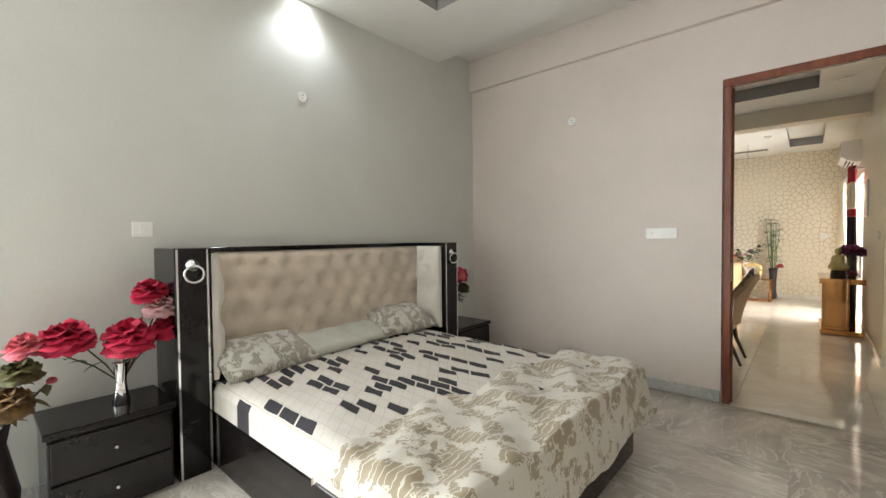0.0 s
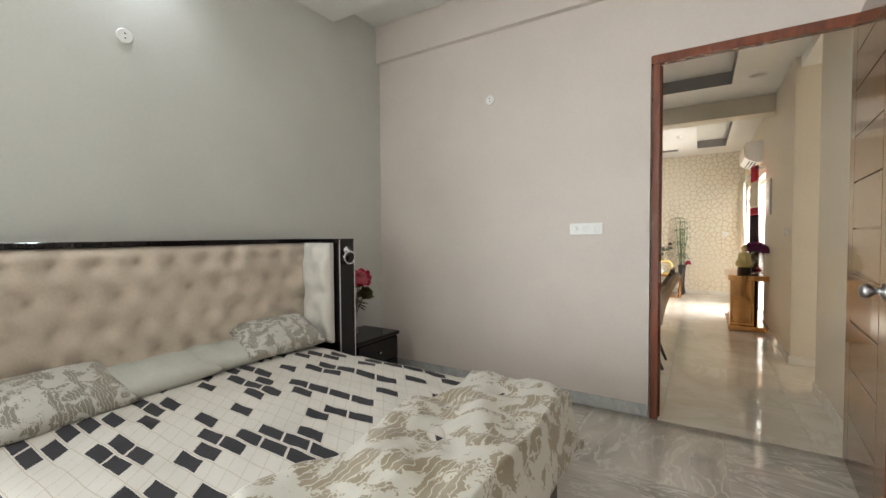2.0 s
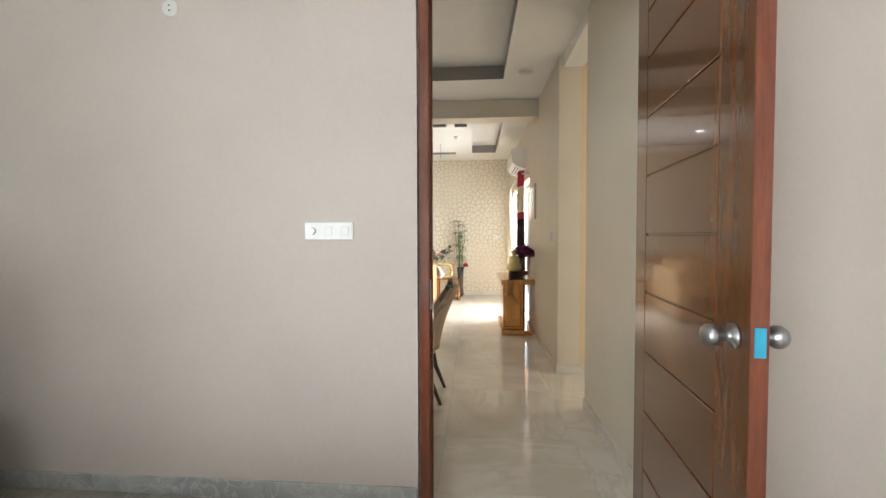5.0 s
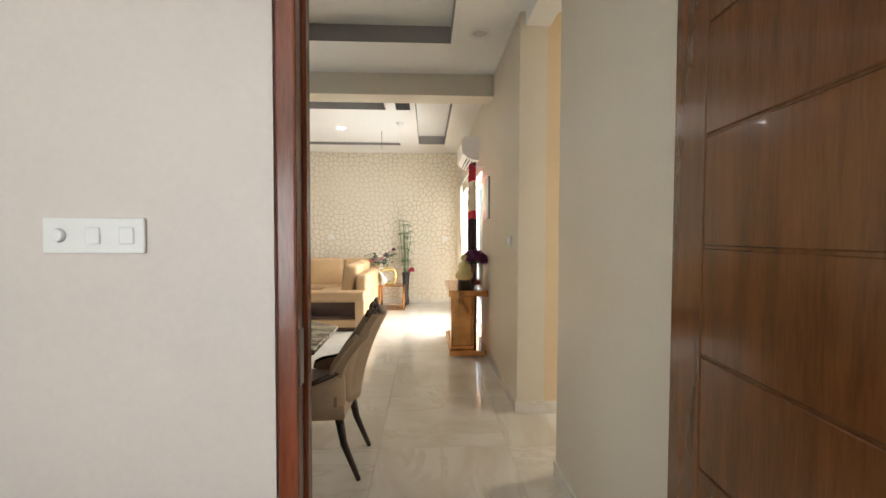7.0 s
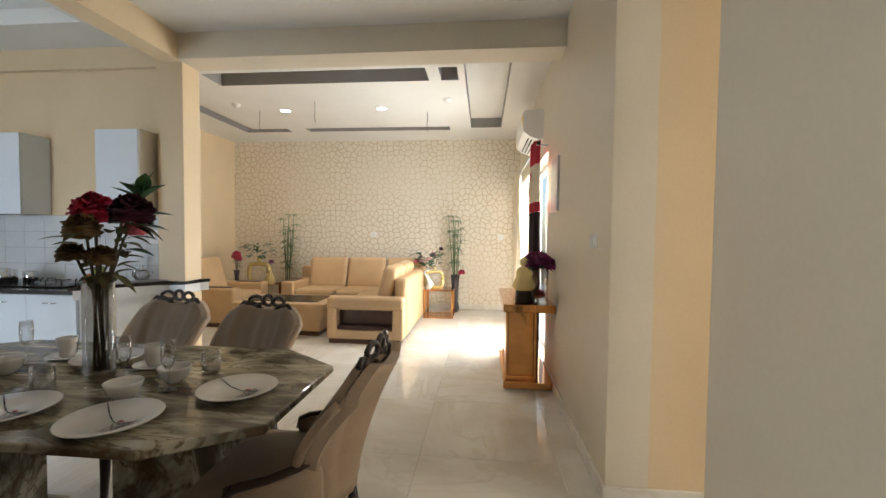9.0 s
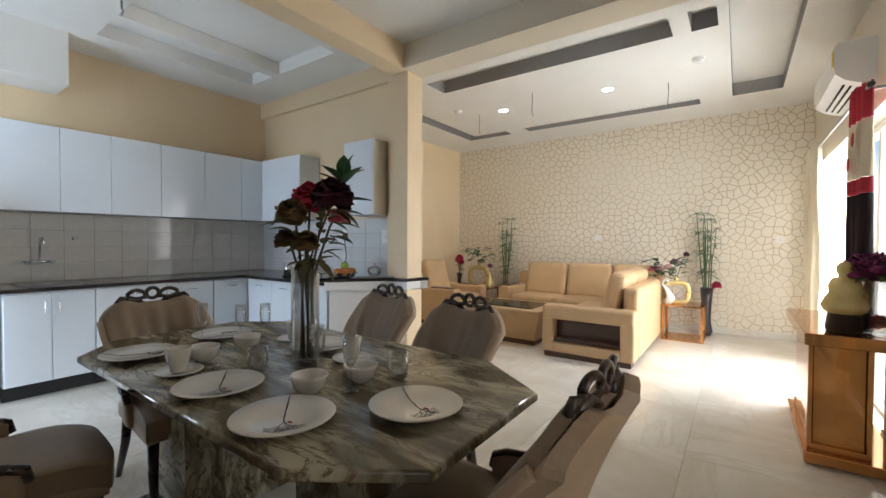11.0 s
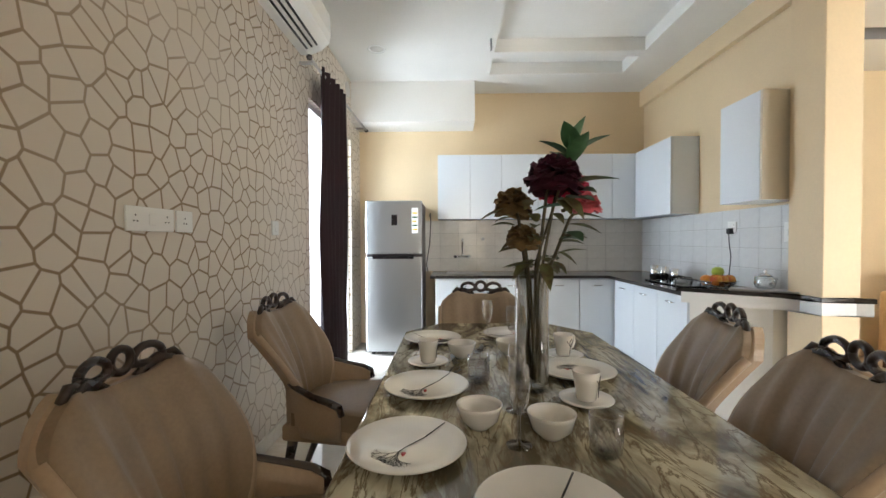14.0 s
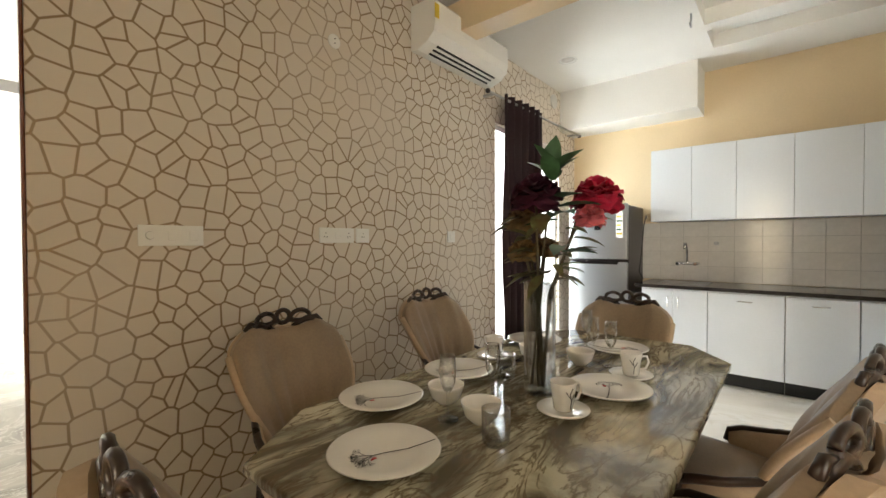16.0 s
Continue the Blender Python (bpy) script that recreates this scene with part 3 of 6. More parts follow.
def door_leaf():
    """The leaf stands open along -y from its hinges; grooves run across its panel."""
    x0, x1, y0, y1 = 0.508, 0.548, 2.80, 3.70
    leaf = part("door_leaf", boxbm(x0 + 0.006, x1, y0, y1, 0.008, DOOR_H - 0.004), "doorwood", door, "varnished brown door leaf with cut grooves")
    part("stile", boxbm(x0, x0 + 0.006, y0, y0 + 0.16, 0.008, DOOR_H - 0.004, bevel=0.002), "doorwood", leaf)
    part("stile", boxbm(x0, x0 + 0.006, y1 - 0.13, y1, 0.008, DOOR_H - 0.004, bevel=0.002), "doorwood", leaf)
    zs = [0.008, 0.30, 0.55, 0.80, 1.05, 1.29, 1.53, 1.77, 2.01, 2.2, DOOR_H - 0.004]
    for a, b in zip(zs, zs[1:]):
        part("panel", boxbm(x0, x0 + 0.006, y0 + 0.163, y1 - 0.133, a + 0.003, b - 0.003, bevel=0.0025), "doorwood", leaf)
    part("leaf_edge", boxbm(x0, x1, y0 - 0.004, y0, 0.008, DOOR_H - 0.004), "framewood", leaf, "worn red-brown edge of the door")
    lock = part("lock_plate", boxbm(x0 + 0.008, x1 - 0.008, y0 - 0.008, y0 - 0.004, 1.0, 1.07), "tapeblue", leaf, "lock plate under blue protective film")
    for s, xk in ((-1, x0), (1, x1)):
        kn = lathe(bmesh.new(), [(0.0, 0.0), (0.032, 0.0), (0.032, 0.008), (0.014, 0.012), (0.012, 0.03), (0.02, 0.036), (0.029, 0.05), (0.029, 0.062), (0.02, 0.074), (0.0, 0.077)], 20)
        bmesh.ops.transform(kn, matrix=Matrix.Translation((xk, y0 + 0.065, 1.035)) @ Euler((0, radians(90 * s), 0)).to_matrix().to_4x4(), verts=kn.verts[:])
        part("knob", kn, "steel", leaf, "round brushed steel door knob")


door_leaf()
for ob in [o for o in door.children if o.name.startswith("door_leaf")]:
    ob.matrix_local = Matrix.Translation((0.508, 3.70, 0)) @ pose(0, 0, 0, 0, 0, -5.0) @ Matrix.Translation((-0.508, -3.70, 0))
structure("threshold", boxbm(DOOR_L, DOOR_R, WALL_P - 0.02, WALL_D + 0.02, 0.0, 0.006), "floor_cream", "flush marble threshold under the door", "threshold")


def window(name, label, axis, at, a0, a1, z1, n):
    """A tall sliding balcony door: frame, sashes and panes across an opening."""
    def bx(a, b, d0, d1, z, z2, bev=0.004):
        return boxbm(a, b, at + d0, at + d1, z, z2, bevel=bev) if axis == "y" else boxbm(at + d0, at + d1, a, b, z, z2, bevel=bev)
    w = structure(name, bx(a0, a1, 0, 0.07, z1 - 0.05, z1), "upvc", label, "balcony door")
    part("frame_sill", bx(a0, a1, 0, 0.07, 0.0, 0.03), "upvc", w)
    step = (a1 - a0) / n
    for i in range(n + 1):
        a = a0 + i * step
        part("frame_upright", bx(max(a0, a - 0.03), min(a1, a + 0.03), 0.005, 0.065, 0.03, z1 - 0.05), "upvc", w)
    for i in range(n):
        p = part("pane", bx(a0 + i * step + 0.03, a0 + (i + 1) * step - 0.03, 0.03, 0.036, 0.03, z1 - 0.05, 0.0), "pane", w)
        p.visible_shadow = False


window("window_1", "white framed balcony door with bright glass beside the fridge", "y", WALL_D - 0.1, -4.62, -3.32, 2.28, 2)
window("window_3", "white framed balcony door of the bedroom", "x", LEFT - 0.12, -2.1, -0.5, 2.3, 2)
window("window_2", "white framed balcony door of the living room", "x", RIGHT + 0.11, 7.68, 10.2, 2.1, 3)

structure("backdrop_dining", boxbm(-14.0, -2.95, 2.15, 2.2, -0.5, 5.5), "outside", "bright hazy outdoors beyond the dining balcony", "backdrop")
structure("backdrop_living", boxbm(3.0, 3.05, 6.0, 13.0, -0.5, 2.9), "outside", "bright hazy outdoors beyond the living balcony", "backdrop")

# ---------- more materials ----------


def bedcover(name):
    """Ivory cotton with charcoal slanted bars scattered in rows and a thin tan lattice."""
    m = bpy.data.materials.new(name)
    m.use_nodes = True
    nt = m.node_tree
    b = nt.nodes["Principled BSDF"]
    co = nt.nodes.new("ShaderNodeTexCoord")
    sep = nt.nodes.new("ShaderNodeSeparateXYZ")
    nt.links.new(co.outputs["Object"], sep.inputs[0])
    skew = node(nt, "Math")
    skew.operation = "MULTIPLY_ADD"
    skew.inputs[1].default_value = 0.85
    nt.links.new(sep.outputs[1], skew.inputs[0])
    nt.links.new(sep.outputs[0], skew.inputs[2])
    com = nt.nodes.new("ShaderNodeCombineXYZ")
    nt.links.new(skew.outputs[0], com.inputs[0])
    nt.links.new(sep.outputs[1], com.inputs[1])
    bars = node(nt, "TexBrick", Scale=1.0, Mortar_Size=0.007, Brick_Width=0.15, Row_Height=0.070)
    bars.offset = 0.35
    bars.inputs["Color1"].default_value = (0, 0, 0, 1)
    bars.inputs["Color2"].default_value = (1, 1, 1, 1)
    bars.inputs["Mortar"].default_value = (1, 1, 1, 1)
    nt.links.new(com.outputs[0], bars.inputs["Vector"])
    cut = nt.nodes.new("ShaderNodeValToRGB")
    cut.color_ramp.interpolation = "CONSTANT"
    cut.color_ramp.elements[0].color = (0.035, 0.033, 0.038, 1)
    cut.color_ramp.elements[1].position, cut.color_ramp.elements[1].color = 0.40, (0.66, 0.63, 0.57, 1)
    nt.links.new(bars.outputs[0], cut.inputs[0])
    com2 = nt.nodes.new("ShaderNodeCombineXYZ")
    nt.links.new(skew.outputs[0], com2.inputs[0])
    nt.links.new(sep.outputs[1], com2.inputs[1])
    lat = node(nt, "TexBrick", Scale=1.0, Mortar_Size=0.0016, Mortar_Smooth=0.3, Brick_Width=0.075, Row_Height=0.070)
    lat.offset = 0.0
    lat.inputs["Color1"].default_value = lat.inputs["Color2"].default_value = (0, 0, 0, 1)
    lat.inputs["Mortar"].default_value = (1, 1, 1, 1)
    nt.links.new(com2.outputs[0], lat.inputs["Vector"])
    mx = nt.nodes.new("ShaderNodeMixRGB")
    mx.blend_type = "MULTIPLY"
    nt.links.new(lat.outputs[0], mx.inputs[0])
    nt.links.new(cut.outputs[0], mx.inputs[1])
    mx.inputs[2].default_value = (0.78, 0.72, 0.62, 1)
    nt.links.new(mx.outputs[0], b.inputs["Base Color"])
    b.inputs["Roughness"].default_value = 0.85
    nz = node(nt, "TexNoise", Scale=7.0, Detail=5.0)
    nt.links.new(co.outputs["Object"], nz.inputs["Vector"])
    bp = node(nt, "Bump", Strength=0.5, Distance=0.012)
    nt.links.new(nz.outputs[0], bp.inputs["Height"])
    nt.links.new(bp.outputs[0], b.inputs["Normal"])
    return m


def damask(name, ground, figure, scale, cut=0.5, sheen=0.3):
    """Satin with leafy figures in a second colour."""
    m = bpy.data.materials.new(name)
    m.use_nodes = True
    nt = m.node_tree
    b = nt.nodes["Principled BSDF"]
    co = nt.nodes.new("ShaderNodeTexCoord")
    big = node(nt, "TexNoise", Scale=scale, Detail=1.0, Distortion=1.2)
    curl = node(nt, "TexNoise", Scale=scale * 4, Detail=2.0, Distortion=2.5)
    nt.links.new(co.outputs["Object"], big.inputs["Vector"])
    nt.links.new(co.outputs["Object"], curl.inputs["Vector"])
    add = node(nt, "Math")
    add.operation = "MULTIPLY_ADD"
    add.inputs[1].default_value = 0.45
    nt.links.new(curl.outputs[0], add.inputs[0])
    nt.links.new(big.outputs[0], add.inputs[2])
    r = nt.nodes.new("ShaderNodeValToRGB")
    r.color_ramp.elements[0].position, r.color_ramp.elements[0].color = cut + 0.215, (*ground, 1)
    r.color_ramp.elements[1].position, r.color_ramp.elements[1].color = cut + 0.24, (*figure, 1)
    nt.links.new(add.outputs[0], r.inputs[0])
    veins = node(nt, "TexWave", Scale=scale * 1.5, Distortion=9.0, Detail=2.0, Detail_Scale=1.2)
    nt.links.new(co.outputs["Object"], veins.inputs["Vector"])
    vr = nt.nodes.new("ShaderNodeValToRGB")
    vr.color_ramp.elements[0].position, vr.color_ramp.elements[0].color = 0.91, (0, 0, 0, 1)
    vr.color_ramp.elements[1].position, vr.color_ramp.elements[1].color = 0.97, (1, 1, 1, 1)
    nt.links.new(veins.outputs["Fac"], vr.inputs[0])
    veined = nt.nodes.new("ShaderNodeMixRGB")
    nt.links.new(vr.outputs[0], veined.inputs[0])
    nt.links.new(r.outputs[0], veined.inputs[1])
    veined.inputs[2].default_value = (*ground, 1)
    nt.links.new(veined.outputs[0], b.inputs["Base Color"])
    b.inputs["Roughness"].default_value = 0.5
    b.inputs["Sheen Weight"].default_value = sheen
    nz = node(nt, "TexNoise", Scale=9.0, Detail=4.0)
    nt.links.new(co.outputs["Object"], nz.inputs["Vector"])
    bp = node(nt, "Bump", Strength=0.35, Distance=0.012)
    nt.links.new(nz.outputs[0], bp.inputs["Height"])
    nt.links.new(bp.outputs[0], b.inputs["Normal"])
    return m


M["bedcover"] = bedcover("charcoal_bar_bedcover")
M["quilt"] = damask("gold_leaf_quilt", (0.64, 0.62, 0.54), (0.34, 0.28, 0.18), 7.0)
M["pillow"] = damask("grey_floral_pillow", (0.60, 0.59, 0.53), (0.28, 0.26, 0.20), 14, 0.49)
M["pillowplain"] = mat("pale_green_pillow_satin", (0.56, 0.57, 0.50), 0.4, var=0.08, scale=5, bump=0.1)

# ---------- shared makers ----------


def disc_lamp(x, y, z, lit, r=0.072):
    t = thing("ceiling_light", "round recessed white ceiling downlight, " + ("lit" if lit else "unlit"), "ceiling light", x, y, z, group="downlights")
    part("rim", lathe(bmesh.new(), [(r * 0.8, 0.0), (r, 0.0), (r * 1.12, -0.004), (r * 1.1, -0.007), (r * 0.85, -0.006), (r * 0.8, 0.0)], 28), "plastic", t)
    part("diffuser", lathe(bmesh.new(), [(0, -0.003), (r * 0.8, -0.003), (r * 0.8, 0.0), (0, 0.0)], 28), "lampglow" if lit else "dim", t)
    if lit:
        lamp("downlight_beam", "SPOT", look((x, y, z - 0.02), (x, y, 0)), 20 if z > 3 else 30, (0.93, 0.97, 1.0) if z > 3 else (1.0, 0.95, 0.88), cone=130)


def switch_plate(x, y, z, w, h, face, keys, label):
    """A wall plate; face is the turn about z of its outward side from -y."""
    t = thing("switch_plate", label, "wall switch", x, y, z, face)
    part("plate", boxbm(-w / 2, w / 2, -0.009, 0, -h / 2, h / 2, bevel=0.003, seg=2), "plastic", t)
    k = len(keys)
    for i, c in enumerate(keys):
        cx = -w / 2 + w * (i + 0.5) / k
        if c == "s":
            part("rocker", boxbm(cx - 0.017, cx + 0.017, -0.013, -0.009, -0.021, 0.021, bevel=0.002), "plastic", t)
        elif c == "f":
            part("dial", tube(bmesh.new(), [(cx, -0.009, 0), (cx, -0.02, 0)], [0.017, 0.014], 16), "plastic", t)
        else:
            for dx, dz in ((0, 0.012), (-0.008, -0.008), (0.008, -0.008)):
                part("socket_hole", tube(bmesh.new(), [(cx + dx, -0.0088, dz), (cx + dx, -0.0098, dz)], 0.0032, 8), "rubber", t)


def bloom(bm, c, r, petals=34, ruffle=0.3, seed=0):
    """A full flower head of cupped petals round the centre c."""
    rnd = random.Random(seed)
    for k in range(petals):
        f = (k + 0.5) / petals
        tilt = math.acos(1 - 1.62 * f)
        a = k * 2.39996 + rnd.uniform(-0.2, 0.2)
        d = Vector((math.sin(tilt) * math.cos(a), math.sin(tilt) * math.sin(a), math.cos(tilt)))
        s = d.cross(Vector((0, 0, 1))).normalized() if abs(d.z) < 0.99 else Vector((1, 0, 0))
        u = s.cross(d)
        ln = r * (0.85 + 0.15 * f) * rnd.uniform(0.9, 1.1)
        w = r * (0.30 + 0.28 * f)
        rows = []
        for i in range(4):
            t = i / 3
            wid = w * (0.25 + 0.85 * math.sin(math.pi * min(1, 0.18 + 0.62 * t)))
            row = []
            for j in (-1, -0.5, 0, 0.5, 1):
                cup = r * (0.22 * (1 - j * j) * math.sin(math.pi * t * 0.8) + ruffle * 0.2 * t * rnd.uniform(-1, 1))
                row.append(Vector(c) + d * (ln * (t * 0.95 + 0.05) - (0.1 * r * abs(j) if i == 3 else 0)) + s * (wid * j) + u * cup)
            rows.append(row)
        sheet(bm, rows)
    return bm


def leaf(bm, p, d, length, width, droop=0.25, up=(0, 0, 1)):
    """One pointed leaf with a folded midrib."""
    d = Vector(d).normalized()
    s = d.cross(Vector(up))
    s = s.normalized() if s.length > 1e-3 else Vector((1, 0, 0))
    n = s.cross(d)
    rows = []
    for i in range(6):
        t = i / 5
        w = width * math.sin(math.pi * (0.06 + 0.93 * t) ** 0.8) * 0.5
        c = Vector(p) + d * (length * t) - Vector((0, 0, droop * length * t * t))
        rows.append([c + s * w + n * w * 0.35, c, c - s * w + n * w * 0.35])
    sheet(bm, rows)
    return bm


def plate_thing(x, y, z, r, label, turn, group, pattern=True, depth=0.018):
    t = thing("plate" if r > 0.1 else "saucer", label, "plate" if r > 0.1 else "saucer", x, y, z, turn, group)
    prof = [(0, 0.0), (r * 0.55, 0.0), (r * 0.6, 0.004), (r * 0.98, depth), (r, depth + 0.003), (r * 0.97, depth + 0.005), (r * 0.62, 0.009), (0, 0.007)]
    part("dish", lathe(bmesh.new(), prof, 40), "ceramic", t)
    if pattern:
        rnd = random.Random(int(turn * 10) + 3)
        bm = bmesh.new()

        def grow(p, a, ln, w, n):
            q = (p[0] + ln * math.cos(a), p[1] + ln * math.sin(a))
            h = [0.0094 + max(0, math.hypot(*k) - r * 0.62) / (r * 0.36) * (depth - 0.004) for k in (p, q)]
            tube(bm, [(p[0], p[1], h[0]), (q[0], q[1], h[1])], w, 4, 0.4)
            if n:
                for s in (-1, 1, rnd.choice((-0.2, 0.3))):
                    if math.hypot(*q) < r * 0.86:
                        grow(q, a + s * rnd.uniform(0.38, 0.72), ln * rnd.uniform(0.64, 0.84), w * 0.72, n - 1)
        grow((-r * 0.93, r * 0.1), -0.12, r * 0.5, 0.0021, 0)
        grow((-r * 0.44, r * 0.04), -0.08, r * 0.46, 0.0020, 0)
        grow((0.0, 0.0), 0.05, r * 0.21, 0.0017, 4)
        part("branch_print", bm, "print", t, "dark bare tree printed on the china")
        part("bird_print", tube(bmesh.new(), [(r * 0.2, r * 0.1, 0.0096), (r * 0.29, r * 0.16, 0.0098)], [0.006, 0.002], 6, 0.3), "birdred", t)
    return t


def cup(x, y, z, turn):
    t = thing("coffee_mug", "white china mug with a printed bare tree", "mug", x, y, z, turn, "mugs on saucers")
    part("bowl", lathe(bmesh.new(), [(0, 0), (0.024, 0), (0.028, 0.004), (0.034, 0.05), (0.04, 0.085), (0.037, 0.0855), (0.031, 0.05), (0.025, 0.008), (0, 0.007)], 28), "ceramic", t)
    part("handle", tube(bmesh.new(), [(0.036, 0, 0.07), (0.056, 0, 0.072), (0.062, 0, 0.05), (0.052, 0, 0.026), (0.031, 0, 0.022)], 0.0055, 8, 0.7), "ceramic", t)
    bm = bmesh.new()
    for pts in ([(0, -0.0335, 0.012), (0.003, -0.0345, 0.035), (-0.002, -0.037, 0.058)], [(0.003, -0.0352, 0.036), (0.014, -0.0338, 0.056)], [(-0.001, -0.036, 0.045), (-0.014, -0.0335, 0.064)], [(-0.002, -0.0375, 0.058), (0.006, -0.0382, 0.074)]):
        tube(bm, pts, 0.0013, 5)
    part("branch_print", bm, "print", t)


def bowl(x, y, z):
    t = thing("china_bowl", "small white china bowl on the table", "bowl", x, y, z, 0, "china bowls")
    part("body", lathe(bmesh.new(), [(0, 0), (0.026, 0), (0.03, 0.005), (0.048, 0.022), (0.056, 0.05), (0.0585, 0.06), (0.056, 0.0605), (0.052, 0.05), (0.044, 0.025), (0.025, 0.01), (0, 0.008)], 32), "ceramic", t)


def flute(x, y, z):
    t = thing("champagne_flute", "clear stemmed glass flute on the table", "wine glass", x, y, z, 0, "flutes")
    part("foot", lathe(bmesh.new(), [(0, 0), (0.029, 0), (0.03, 0.0015), (0.008, 0.005), (0.0035, 0.012), (0.0035, 0.07), (0.006, 0.078), (0, 0.079)], 24), "glass", t)
    part("cup", lathe(bmesh.new(), [(0, 0.079), (0.012, 0.083), (0.022, 0.105), (0.0245, 0.14), (0.022, 0.185), (0.0205, 0.185), (0.0228, 0.14), (0.0205, 0.107), (0.011, 0.087), (0, 0.084)], 24), "glass", t)


def tumbler(x, y, z):
    t = thing("cut_glass_tumbler", "clear cut-glass tumbler on the table", "glass", x, y, z, 0, "tumblers")
    bm = lathe(bmesh.new(), [(0, 0), (0.029, 0), (0.033, 0.006), (0.036, 0.04), (0.0365, 0.09), (0.034, 0.09), (0.033, 0.04), (0.029, 0.016), (0, 0.015)], 32)
    part("body", bm, "glass", t)
    bm = bmesh.new()
    for i in range(14):
        a, b = 2 * math.pi * i / 14, 2 * math.pi * (i + 1) / 14
        for s, e in ((a, b), (b, a)):
            tube(bm, [(0.0335 * math.cos(s), 0.0335 * math.sin(s), 0.008), (0.0368 * math.cos(e), 0.0368 * math.sin(e), 0.045)], 0.0012, 4)
    part("cut_pattern", bm, "glass", t)


# ---------- dining table ----------
TOP = 0.73
table = thing("dining_table", "dining table with a clipped-corner green-brown polished stone top", "dining table", -1.64, 5.10, 0)
oc = [(-0.94, -0.30), (-0.72, -0.48), (0.70, -0.48), (0.96, -0.30), (0.96, 0.26), (0.66, 0.48), (-0.70, 0.48), (-0.94, 0.30)]
part("tabletop", prism(bmesh.new(), oc, TOP - 0.03, TOP, 0.008, 3), "tabletop", table, "veined green-brown stone top with rounded edges")
for sx in (-0.52, 0.52):
    ped = prism(bmesh.new(), [(sx - 0.14, -0.22), (sx + 0.14, -0.22), (sx + 0.14, 0.22), (sx - 0.14, 0.22)], 0.05, TOP - 0.03, 0.01, 2)
    part("pedestal", ped, "tabletop", table, "stone-clad table pedestal")
    part("plinth", boxbm(sx - 0.19, sx + 0.19, -0.28, 0.28, 0.004, 0.05, bevel=0.006), "tabletop", table)


